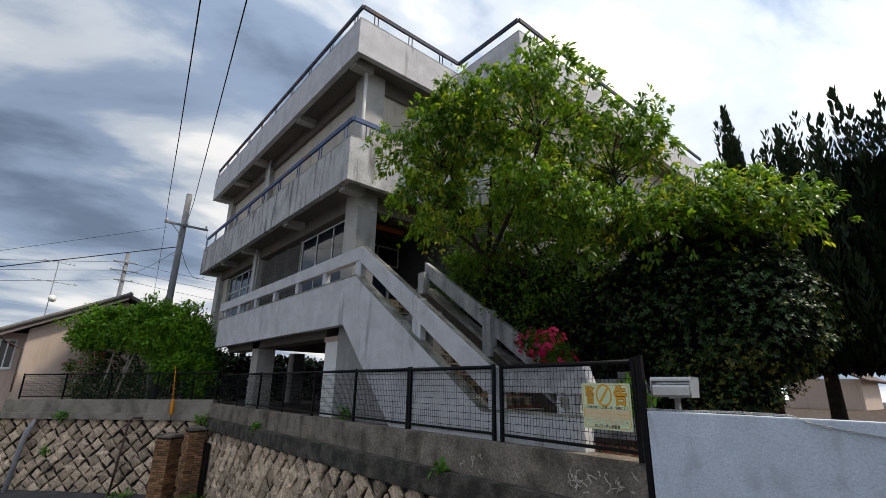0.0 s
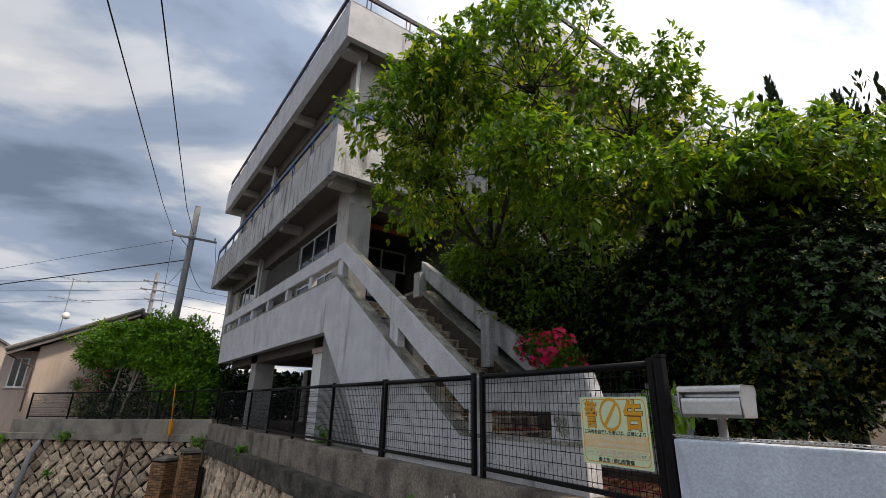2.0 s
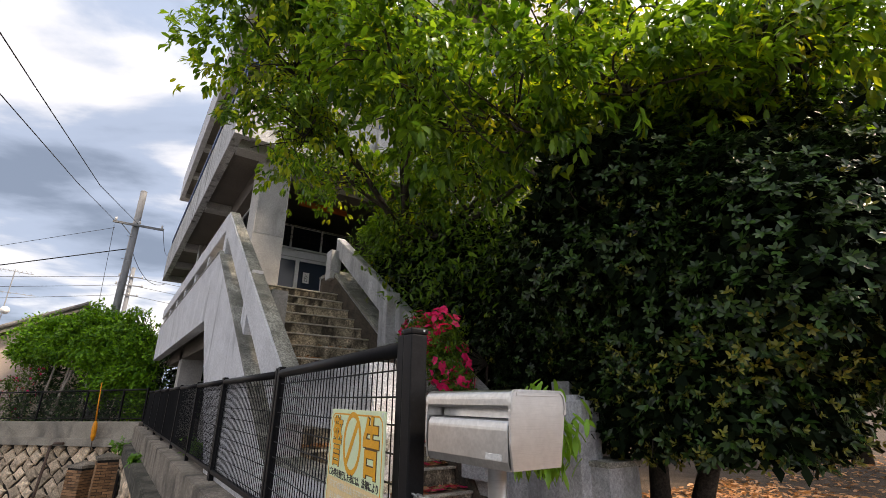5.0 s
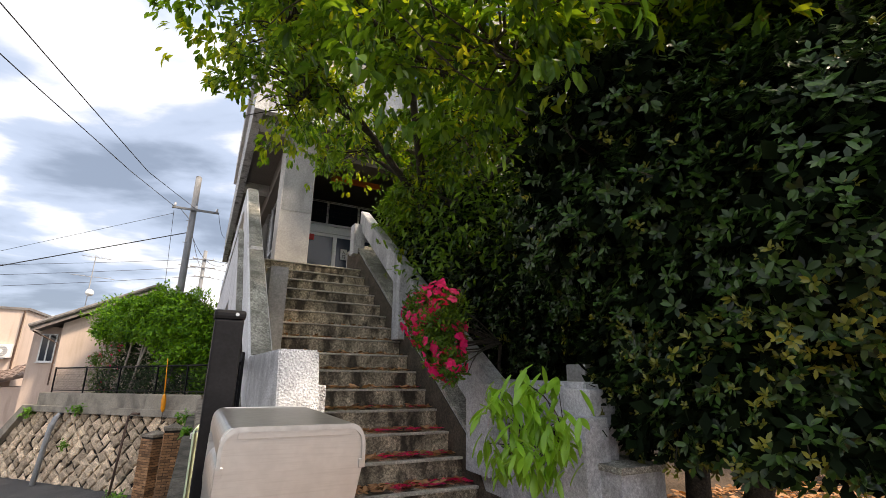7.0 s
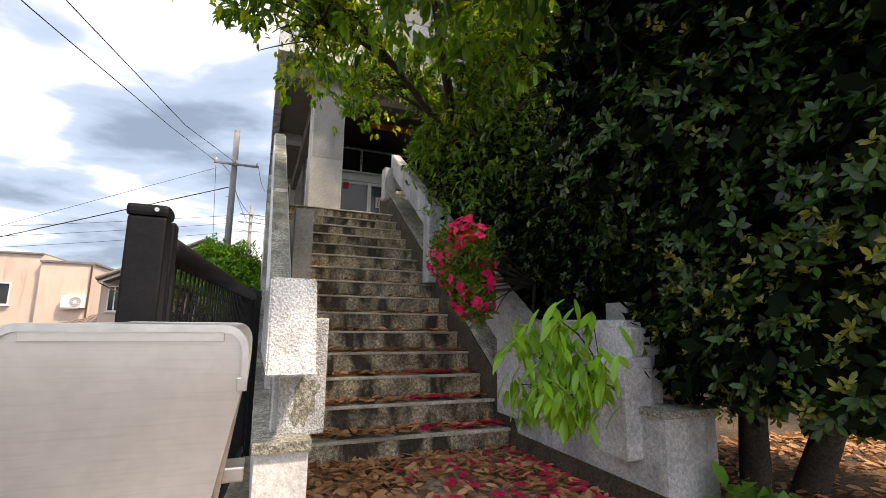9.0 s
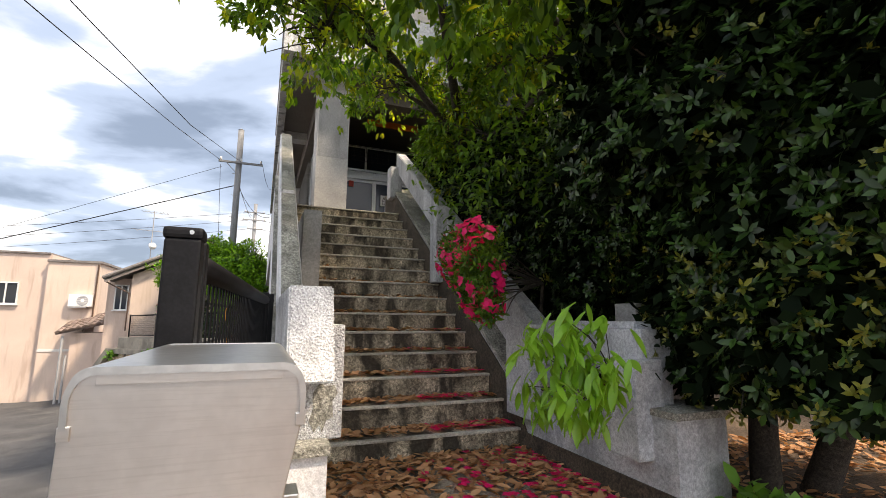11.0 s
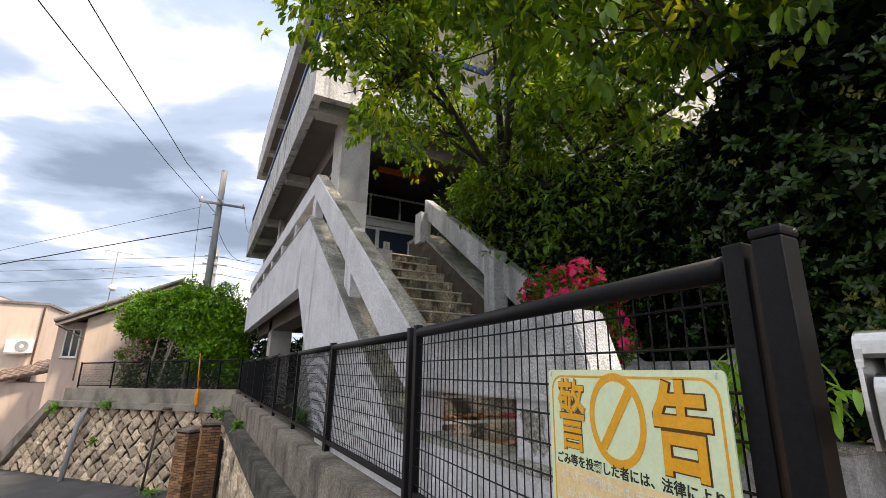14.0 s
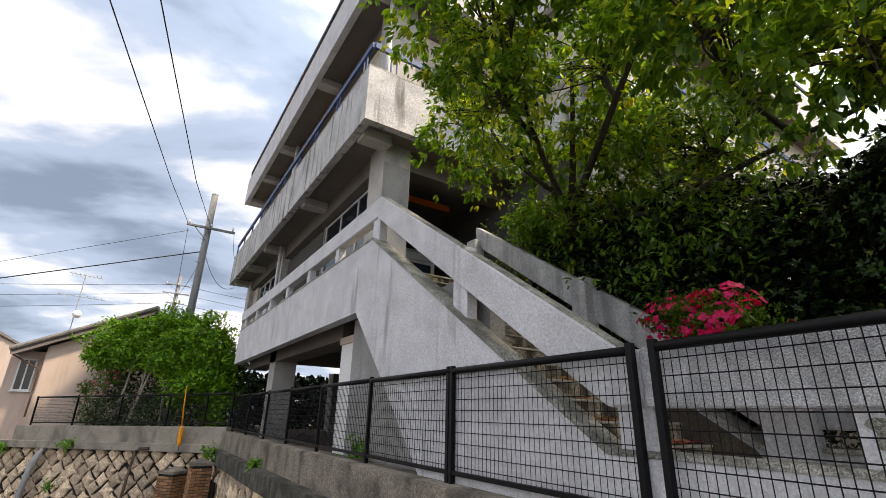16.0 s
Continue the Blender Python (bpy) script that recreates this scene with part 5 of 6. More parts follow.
def broadleaf_tree():
    """The large fresh-green tree beside the stairs: forked trunk, limbs to each lobe, twigs to the leaf tips."""
    rng = np.random.default_rng(5)
    t = empty("tree", "large broadleaf tree with fresh drooping bright green leaves beside the stairs", "tree", "trees by the stairs", at=(7.35, 7.0, 0.7))
    lobes = [((5.35, 4.3, 5.95), (1.25, 1.25, 1.0), 105), ((4.65, 5.9, 5.75), (0.85, 0.95, 0.95), 62), ((4.85, 5.3, 6.3), (0.75, 0.75, 0.6), 36), ((5.0, 6.0, 4.8), (0.75, 0.8, 0.45), 26),
             ((6.85, 3.75, 5.5), (1.0, 1.0, 0.95), 74), ((7.4, 2.3, 4.3), (0.95, 0.85, 0.55), 62), ((7.25, 1.75, 4.05), (0.8, 0.7, 0.6), 46),
             ((6.6, 2.6, 4.05), (0.9, 0.75, 0.45), 52), ((5.75, 3.2, 3.85), (0.75, 0.8, 0.45), 46), ((5.15, 3.95, 4.4), (0.75, 0.75, 0.5), 40),
             ((6.2, 7.1, 4.95), (0.8, 0.8, 0.45), 22), ((5.6, 7.6, 5.7), (0.7, 0.7, 0.55), 20), ((6.3, 5.5, 5.7), (1.1, 1.1, 0.8), 46),
             ((7.25, 6.9, 4.15), (0.6, 0.85, 0.65), 34), ((7.3, 7.7, 4.2), (0.5, 0.7, 0.65), 26), ((7.1, 5.2, 4.5), (0.8, 0.9, 0.6), 40), ((7.35, 6.2, 5.2), (0.9, 0.9, 0.85), 42)]
    base = Vector((7.35, 7.0, 0.68))
    fork = Vector((7.05, 6.82, 4.0))
    stems = []
    for tip, r, low_z in (((5.6, 4.3, 5.3), 0.06, 0.2), ((5.0, 5.8, 5.3), 0.055, 0.0), ((6.4, 6.1, 6.0), 0.055, 0.3), ((6.9, 3.4, 5.0), 0.055, -0.4), ((7.2, 2.6, 4.1), 0.05, -0.8), ((5.9, 7.3, 5.5), 0.04, 0.3)):
        stem = bmesh.new()
        start = base.lerp(fork, 1.0) + (fork - base).normalized() * low_z
        stems.append(limb(stem, start, tip, r, 0.018, 0.16, rng, 8, 10))
        part("limb", stem, M_BARK, t, smooth=True)
    trunk = bmesh.new()
    add_tube(trunk, [base, base.lerp(fork, 0.4) + Vector((0.05, 0.03, 0)), fork, fork + (fork - base).normalized() * 0.45], [0.15, 0.12, 0.095, 0.06], 10)
    groups_p, groups_o, inner_p = [], [], []
    for k, (c, r, n) in enumerate(lobes):
        p, o = lumpy_shell(rng, n, c, r, 0.20, 0.40, k * 3.7)
        groups_p.append(p)
        groups_o.append(o)
        branches = bmesh.new()
        goal = Vector(c) + Vector((0.1, 0, -r[2] * 0.3))
        near = min((q for st in stems for q in st[4:]), key=lambda q: (q - goal).length + max(0, q.z - goal.z) * 2)
        mid_pt = limb(branches, near, goal, 0.036, 0.018, 0.15, rng)
        for q in rng.choice(len(p), min(len(p), 30), replace=False):
            s = mid_pt[rng.integers(2, 7)]
            tw = limb(branches, s, p[q], 0.013, 0.004, 0.14, rng, 4, 6)
            inner_p += [tw[2], tw[3], tw[4], tw[5]]
        part("branch", branches, M_BARK, t, smooth=True)
    for st in stems:
        for q in st[5:]:
            inner_p += [q + Vector(rng.normal(0, 0.22, 3)) for _ in range(3)]
    part("trunk", trunk, M_BARK, t, smooth=True)
    tips, outs = np.concatenate(groups_p), np.concatenate(groups_o)
    keep = (outs[:, 2] > -0.2) | (rng.random(len(tips)) < 0.42)
    tips, outs = tips[keep], outs[keep]
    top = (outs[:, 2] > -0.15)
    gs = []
    # Facing picks the leaf colour: undersides carry backlight, overhanging ones shade.
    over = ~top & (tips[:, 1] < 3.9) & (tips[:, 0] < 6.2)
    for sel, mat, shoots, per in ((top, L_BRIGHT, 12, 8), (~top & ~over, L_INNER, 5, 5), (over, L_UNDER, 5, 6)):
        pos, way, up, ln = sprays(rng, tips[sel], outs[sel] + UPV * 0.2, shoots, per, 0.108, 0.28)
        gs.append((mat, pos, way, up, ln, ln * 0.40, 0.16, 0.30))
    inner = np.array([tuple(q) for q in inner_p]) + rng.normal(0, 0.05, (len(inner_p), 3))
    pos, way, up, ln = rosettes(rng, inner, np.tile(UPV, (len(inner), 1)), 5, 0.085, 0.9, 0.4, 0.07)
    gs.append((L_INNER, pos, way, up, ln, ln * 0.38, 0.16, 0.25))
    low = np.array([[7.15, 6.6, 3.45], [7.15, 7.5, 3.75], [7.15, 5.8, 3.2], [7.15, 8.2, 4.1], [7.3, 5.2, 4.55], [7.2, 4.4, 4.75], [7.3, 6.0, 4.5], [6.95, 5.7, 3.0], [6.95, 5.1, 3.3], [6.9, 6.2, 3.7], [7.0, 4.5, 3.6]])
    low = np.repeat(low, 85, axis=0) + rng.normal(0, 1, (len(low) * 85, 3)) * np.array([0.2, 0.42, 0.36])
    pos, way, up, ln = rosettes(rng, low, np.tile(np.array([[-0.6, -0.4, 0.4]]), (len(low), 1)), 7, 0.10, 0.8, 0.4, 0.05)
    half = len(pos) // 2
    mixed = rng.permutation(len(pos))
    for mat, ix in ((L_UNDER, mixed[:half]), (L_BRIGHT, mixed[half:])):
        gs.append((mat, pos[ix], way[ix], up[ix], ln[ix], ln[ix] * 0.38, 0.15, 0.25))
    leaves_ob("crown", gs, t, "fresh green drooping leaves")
    clear_base(t)


broadleaf_tree()


def evergreen(name, label, at, lobes, seed, young_below, trunks):
    """A dense glossy evergreen: short trunks, a core coloured dark for shade, and a skin of leaf rosettes."""
    rng = np.random.default_rng(seed)
    t = empty(name, label, "shrub", "evergreens by the stairs", at=at)
    for a, b, r in trunks:
        bm = bmesh.new()
        limb(bm, a, b, r, r * 0.6, 0.06, rng, 9)
        part("trunk", bm, M_BARK, t, smooth=True)
    gs, tp, to = [], [], []
    for k, (c, r, n, zc) in enumerate(lobes):
        p, o = lumpy_shell(rng, int(n * 1.15), c, r, 0.13, 0.24, seed + k * 2.3, zc)
        tp.append(p)
        to.append(o)
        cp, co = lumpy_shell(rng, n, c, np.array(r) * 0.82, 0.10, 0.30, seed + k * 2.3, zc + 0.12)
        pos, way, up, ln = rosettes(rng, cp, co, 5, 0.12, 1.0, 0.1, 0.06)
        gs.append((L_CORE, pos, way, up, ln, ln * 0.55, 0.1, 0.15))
    tips, outs = np.concatenate(tp), np.concatenate(to)
    pick = rng.random(len(tips))
    young = (pick < np.where(tips[:, 2] < young_below, 0.30, 0.05))
    for sel, mat, per, size in ((~young, L_DARK, 7, 0.055), (young, L_YOUNG, 6, 0.040)):
        off = 0.03 if mat is L_YOUNG else 0.0
        pos, way, up, ln = whorls(rng, tips[sel] + outs[sel] * off, outs[sel] * 0.8 + UPV * 0.55, per, size, 0.9 if mat is L_YOUNG else 0.5)
        gs.append((mat, pos, way, up, ln, ln * 0.42, 0.10, 0.16))
    tw = bmesh.new()
    for q in rng.choice(len(tips), 160, replace=False):
        c = Vector(lobes[0][0])
        limb(tw, c.lerp(Vector(tips[q]), 0.55), tips[q], 0.012, 0.003, 0.06, rng, 4, 4)
    part("twig", tw, M_BARK, t)["kind"] = "stuff"
    leaves_ob("crown", gs, t, "dense glossy dark green leaves")
    clear_base(t)


evergreen("evergreen_shrub", "tall dense glossy dark green evergreen shrub behind the garden wall", (7.6, 3.0, 0.7),
          [((7.75, 2.75, 2.72), (1.48, 1.5, 1.42), 6200, 1.35), ((7.25, 2.05, 2.55), (0.88, 0.75, 0.9), 2200, 1.35), ((6.95, 3.15, 2.85), (0.78, 0.95, 0.72), 1700, 1.6), ((7.25, 2.6, 1.65), (0.70, 0.75, 0.68), 1600, 1.27),
           ((7.15, 3.2, 1.75), (0.48, 0.5, 0.7), 800, 1.22), ((6.5, 2.9, 3.2), (0.5, 0.6, 0.32), 360, 2.9)],
          11, 2.1, [((7.5, 3.35, 0.68), (7.5, 3.1, 1.8), 0.085), ((7.78, 3.25, 0.68), (7.95, 2.9, 1.8), 0.09)] )
evergreen("evergreen_shrub", "dark evergreen shrub overhanging the stair wall", (8.1, 5.4, 0.7),
          [((8.05, 5.35, 2.75), (1.25, 1.75, 1.75), 2700, 0.9), ((7.55, 4.3, 2.6), (0.85, 0.9, 1.2), 1100, 1.2), ((7.6, 6.9, 3.3), (0.9, 1.1, 1.0), 800, 1.8), ((7.25, 6.0, 3.1), (0.5, 1.3, 1.0), 900, 1.9)],
          23, 1.2, [((8.0, 5.4, 0.68), (8.0, 5.3, 2.0), 0.09)])


def back_hedge():
    rng = np.random.default_rng(64)
    t = empty("hedge", "dark green hedge beyond the open ground floor", "hedge", at=(9, 25, 0.7))
    n = 2600
    p = np.stack([rng.uniform(6.0, 15, n), rng.uniform(24.4, 25.4, n), 0.75 + 2.1 * rng.random(n) ** 0.8], axis=1)
    pos, way, up, ln = rosettes(rng, p, np.tile(np.array([[0.0, -1.0, 0.5]]), (n, 1)), 4, 0.24, 0.8, 0.1, 0.06)
    q = len(pos) // 2
    # Back half takes the near-black leaves, as shade within the hedge.
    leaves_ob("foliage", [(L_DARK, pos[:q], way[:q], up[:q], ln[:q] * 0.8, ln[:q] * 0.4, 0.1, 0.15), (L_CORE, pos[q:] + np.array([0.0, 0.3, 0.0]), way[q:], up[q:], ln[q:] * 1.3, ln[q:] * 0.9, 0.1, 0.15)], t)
    clear_base(t)


back_hedge()


def azalea(name, label, at, root, blobs, seed, flowers):
    rng = np.random.default_rng(seed)
    t = empty(name, label, "shrub", "azaleas", at=at)
    gs, fl_p, fl_o = [], [], []
    for k, (c, r, n) in enumerate(blobs):
        p, o = lumpy_shell(rng, n, c, r, 0.25, 0.5, seed + k)
        pos, way, up, ln = rosettes(rng, p, o + UPV * 0.3, 7, 0.05, 0.7, 0.0, 0.015)
        gs.append((L_UNDER, pos, way, up, ln, ln * 0.36, 0.1, 0.1))
        q, qo = lumpy_shell(rng, int(n * flowers), c, np.array(r) * 1.06, 0.25, 0.12, seed + k)
        keep = noise_pick(q, seed)
        fl_p.append(q[keep])
        fl_o.append(qo[keep])
    for c, r, n in blobs:
        st = bmesh.new()
        for k in range(4):
            limb(st, root, Vector(c) + Vector(rng.normal(0, 0.5, 3)) * max(r) * 0.8, 0.008, 0.003, 0.03, rng, 4, 5)
        part("stem", st, M_BARK, t)
    tr = bmesh.new()
    limb(tr, at, root, 0.02, 0.015, 0.02, rng, 6)
    part("trunk", tr, M_BARK, t)
    leaves_ob("foliage", gs, t)
    fp, fo = np.concatenate(fl_p), np.concatenate(fl_o)
    n = len(fp)
    ax = unit(fo + rng.normal(0, 0.25, (n, 3)))
    e1 = unit(np.cross(ax, UPV + rng.normal(0, 0.1, (n, 3))))
    e2 = np.cross(ax, e1)
    pos, way, up, ln = [], [], [], []
    for k in range(5):
        a = k * math.tau / 5 + rng.uniform(0, 1, (n, 1)) * 0.3
        d = e1 * np.cos(a) + e2 * np.sin(a)
        pos.append(fp)
        way.append(unit(d + ax * 0.45))
        up.append(ax)
        ln.append(rng.uniform(0.03, 0.046, n))
    ln = np.concatenate(ln)
    leaves_ob("blossom", [(L_PINK, np.concatenate(pos), np.concatenate(way), np.concatenate(up), ln, ln * 0.85, -0.1, 0.35)], t, "clustered magenta blossoms")["kind"] = "stuff"
    clear_base(t)
    return t


def noise_pick(p, seed):
    return np.array([noise.noise(Vector((a * 3.0 + seed, b * 3.0, c * 3.0))) > -0.12 for a, b, c in p], dtype=bool)


azalea("azalea_bush", "magenta flowering azalea hanging over the stair parapet", (7.1, 5.0, 0.68), (6.95, 4.8, 2.0),
       [((6.24, 4.73, 2.17), (0.23, 0.34, 0.27), 330), ((6.11, 4.38, 1.99), (0.17, 0.22, 0.26), 200), ((6.32, 5.13, 2.29), (0.20, 0.30, 0.22), 170), ((6.08, 4.12, 1.78), (0.09, 0.14, 0.12), 70)], 31, 0.62)


def lime_shrub():
    """Young shrub with long hanging lime-green leaves; each leaf is its own part."""
    rng = np.random.default_rng(8)
    t = empty("sapling", "young shrub with long hanging lime-green leaves growing over the stair wall", "shrub", at=(6.74, 3.8, 1.22))
    rows, v, f = 7, [], []
    for i in range(rows):
        u = i / (rows - 1)
        half = 0.019 * math.sin(math.pi * min(1.0, 0.06 + u * 0.93)) ** 0.8
        for w in (-1, 0, 1):
            v.append((0.13 * u, w * half, 0.006 * abs(w) - 0.034 * u * u))
    for i in range(rows - 1):
        for w in (0, 1):
            q = i * 3 + w
            f += [(q, q + 3, q + 4), (q, q + 4, q + 1)]
    me = mesh_np("leaf", np.array(v), np.array(f), [L_LIME], None, True)
    tips = []
    for k in range(24):
        a = rng.uniform(0, math.tau)
        rr = rng.uniform(0.05, 0.32)
        tip = Vector((6.10 + rr * math.cos(a) * 0.8, 3.22 + rr * math.sin(a), 1.50 + rng.uniform(-0.22, 0.28) - rr * 0.3))
        st = bmesh.new()
        limb(st, (6.74, 3.80, 1.22), tip, 0.005, 0.002, 0.05, rng, 5, 6)
        part("stem", st, M_BARK, t)
        tips.append(tip)
    n = 0
    for tip in tips:
        for j in range(12):
            a = rng.uniform(0, math.tau)
            d = Vector((math.cos(a), math.sin(a), rng.uniform(-1.9, -0.05))).normalized()
            o = new("leaf", me)
            o.parent = t
            q = d.to_track_quat('X', 'Z').to_matrix().to_4x4()
            s = rng.uniform(0.65, 1.1)
            o.matrix_local = Matrix.Translation(tip + Vector(rng.normal(0, 0.035, 3))) @ q @ Matrix.Rotation(rng.uniform(-0.5, 0.5), 4, 'X') @ Matrix.Scale(s, 4)
            n += 1
    clear_base(t)


lime_shrub()


def bed_bush():
    rng = np.random.default_rng(77)
    t = empty("bush", "bushy green shrub with pale leaning stems in the raised bed", "shrub", at=(0.5, 20.4, 0.8))
    lobes = [((-1.2, 20.45, 3.75), (1.3, 0.8, 0.72), 480), ((0.5, 20.5, 3.85), (1.4, 0.85, 0.80), 560), ((2.05, 20.6, 3.5), (1.1, 0.85, 1.0), 520), ((2.8, 20.6, 2.7), (0.75, 0.7, 1.1), 320),
             ((-0.2, 20.3, 3.25), (1.4, 0.5, 0.38), 200), ((1.4, 20.3, 3.0), (1.1, 0.5, 0.45), 200), ((-1.9, 20.3, 3.3), (0.7, 0.5, 0.4), 140), ((2.1, 20.2, 2.1), (0.55, 0.4, 0.6), 130), ((3.2, 20.7, 2.0), (0.55, 0.5, 1.0), 200)]
    lobes = [(c, r, int(n * 1.5)) for c, r, n in lobes]
    st = []
    tips, outs = [], []
    for k, (c, r, n) in enumerate(lobes):
        p, o = lumpy_shell(rng, n, c, r, 0.38, 0.45, 70 + k)
        tips.append(p)
        outs.append(o)
    for k, (xb, xt) in enumerate(((-1.1, -1.6), (-0.7, -0.5), (0.1, 0.3), (0.2, 0.8), (1.6, 1.4), (2.1, 2.4))):
        bm = bmesh.new()
        limb(bm, (xb, 20.1, 0.75), (xt, 20.35, 3.4), 0.05, 0.024, 0.12, rng, 7)
        part("stem", bm, M_BARKP, t, smooth=True)
    tips, outs = np.concatenate(tips), np.concatenate(outs)
    pos, way, up, ln = rosettes(rng, tips, outs + UPV * 0.3, 9, 0.14, 0.7, 0.2, 0.07)
    # Backing and low front leaves are dark, painting the shade beneath the crown.
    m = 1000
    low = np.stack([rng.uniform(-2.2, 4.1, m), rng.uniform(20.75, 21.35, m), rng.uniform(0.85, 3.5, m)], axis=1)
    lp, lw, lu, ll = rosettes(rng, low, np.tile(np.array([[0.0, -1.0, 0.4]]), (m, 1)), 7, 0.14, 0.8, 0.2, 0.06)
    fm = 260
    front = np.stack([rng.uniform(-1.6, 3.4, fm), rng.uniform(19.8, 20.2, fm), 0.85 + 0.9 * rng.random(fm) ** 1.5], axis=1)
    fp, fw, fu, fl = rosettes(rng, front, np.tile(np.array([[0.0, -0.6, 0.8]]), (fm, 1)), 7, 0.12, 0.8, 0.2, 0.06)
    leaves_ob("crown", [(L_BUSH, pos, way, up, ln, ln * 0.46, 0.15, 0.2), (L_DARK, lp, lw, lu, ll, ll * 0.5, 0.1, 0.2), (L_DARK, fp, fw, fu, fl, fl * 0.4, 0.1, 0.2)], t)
    clear_base(t)
    swing(t)


bed_bush()
swing(azalea("azalea_bush", "low azalea with red-tinged leaves and pink flowers by the fence", (-1.8, 20.2, 0.79), (-1.8, 20.2, 1.2), [((-1.75, 20.15, 1.6), (0.7, 0.35, 0.75), 620), ((-2.25, 20.15, 2.2), (0.25, 0.25, 0.22), 150), ((-1.2, 20.1, 2.5), (0.5, 0.3, 0.4), 300)], 41, 0.10))


def conifer(x, y, h, w, seed, group):
    """A spiky dark conifer: a bare lower trunk and many narrow upright sprays."""
    rng = np.random.default_rng(seed)
    t = empty("conifer", "tall dark spiky conifer with a bare lower trunk", "tree", group, at=(x, y, 0.7))
    bm = bmesh.new()
    add_tube(bm, [(x, y, 0.68), (x + 0.05, y, 3.0), (x, y, h - 1.5)], [0.16, 0.12, 0.03], 8)
    part("trunk", bm, M_BARK, t, smooth=True)
    pos, way, ups = [], [], []
    for k in range(84):
        z0 = 1.9 + (h - 4.0) * rng.random() ** 1.7
        f = 1 - ((z0 - 2.2) / (h - 1.6)) ** 1.4
        a = rng.uniform(0, math.tau)
        r0 = w * f * rng.uniform(0.35, 1.0)
        ln = rng.uniform(1.4, 3.0) * (0.55 + 0.5 * f)
        n = 90
        s = rng.random(n)
        cx = x + math.cos(a) * r0 * (0.85 + 0.2 * s)
        cy = y + math.sin(a) * r0 * (0.85 + 0.2 * s)
        rad = 0.19 * (1 - s) ** 1.2 + 0.012
        b = rng.uniform(0, math.tau, n)
        pos.append(np.stack([cx + np.cos(b) * rad, cy + np.sin(b) * rad, z0 + s * ln], axis=1))
        way.append(np.stack([np.cos(b) * 0.5, np.sin(b) * 0.5, np.full(n, 0.9)], axis=1))
        ups.append(np.stack([np.cos(b), np.sin(b), np.zeros(n)], axis=1))
    n = 260
    s = rng.random(n)
    b = rng.uniform(0, math.tau, n)
    rad = 0.18 * (1 - s) + 0.02
    pos.append(np.stack([x + np.cos(b) * rad, y + np.sin(b) * rad, h - 2.2 + 2.2 * s], axis=1))
    way.append(np.stack([np.cos(b) * 0.4, np.sin(b) * 0.4, np.full(n, 0.9)], axis=1))
    ups.append(np.stack([np.cos(b), np.sin(b), np.zeros(n)], axis=1))
    pos, way, ups = np.concatenate(pos), np.concatenate(way), np.concatenate(ups)
    ln = rng.uniform(0.14, 0.28, len(pos))
    # Near-black heart fills the crown with painted shade.
    m = 1600
    hz = 1.9 + (h - 4.2) * rng.random(m) ** 1.3
    hr = w * 0.85 * (1 - ((hz - 1.9) / (h - 1.6)) ** 1.5) * np.sqrt(rng.random(m))
    ha_ = rng.uniform(0, math.tau, m)
    heart = np.stack([x + hr * np.cos(ha_), y + hr * np.sin(ha_), hz], axis=1)
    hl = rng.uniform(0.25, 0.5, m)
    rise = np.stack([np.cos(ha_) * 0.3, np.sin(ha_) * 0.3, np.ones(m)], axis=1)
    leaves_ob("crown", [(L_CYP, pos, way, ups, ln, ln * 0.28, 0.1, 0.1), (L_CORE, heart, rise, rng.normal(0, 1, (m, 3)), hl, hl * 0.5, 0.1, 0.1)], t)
    clear_base(t)


for k, (x, y, h, w) in enumerate(((14.5, 3.9, 9.9, 0.5), (14.0, 2.6, 8.4, 1.3), (13.6, 1.3, 8.7, 1.7), (14.2, 0.2, 8.6, 1.7), (13.4, -1.1, 8.2, 1.7), (14.3, -2.5, 9.0, 1.2), (13.2, -4.2, 8.8, 1.3))):
    conifer(x, y, h, w, 200 + k, "row of conifers")


def swung(x, y, z):
    return NORTH @ Vector((x, y, z))


def weeds():
    rng = np.random.default_rng(91)
    for x, y, z, r, n in ((*swung(-3.95, 19.12, 0.22), 0.24, 26), (*swung(-0.85, 19.12, 0.46), 0.24, 28), (*swung(-1.25, 19.15, -0.75), 0.15, 12), (4.33, 16.9, 0.38, 0.22, 26), (*swung(2.6, 18.9, -2.1), 0.3, 30), (3.7, 16.6, -2.0, 0.3, 30),
                          (4.1, 15.8, -1.85, 0.35, 34), (*swung(2.0, 19.0, -2.1), 0.25, 22), (4.95, 8.9, 0.9, 0.25, 26), (4.42, 12.4, 0.45, 0.12, 12), (4.4, 5.2, 0.44, 0.08, 8),  (6.95, 2.95, 0.8, 0.16, 18)):
        p = np.array([x, y, z]) + rng.normal(0, r * 0.45, (n, 3)) * np.array([1, 1, 0.7])
        pos, way, up, ln = rosettes(rng, p, np.tile(np.array([[-0.2, -0.4, 1.0]]), (n, 1)), 5, 0.11, 0.8, 0.1, 0.03)
        tagged(leaves_ob("weed_clump", [(L_WEED, pos, way, up, ln, ln * 0.6, 0.1, 0.2)]), "clump of green weeds growing from the wall", "weed", "wall weeds", kind="stuff")


weeds()


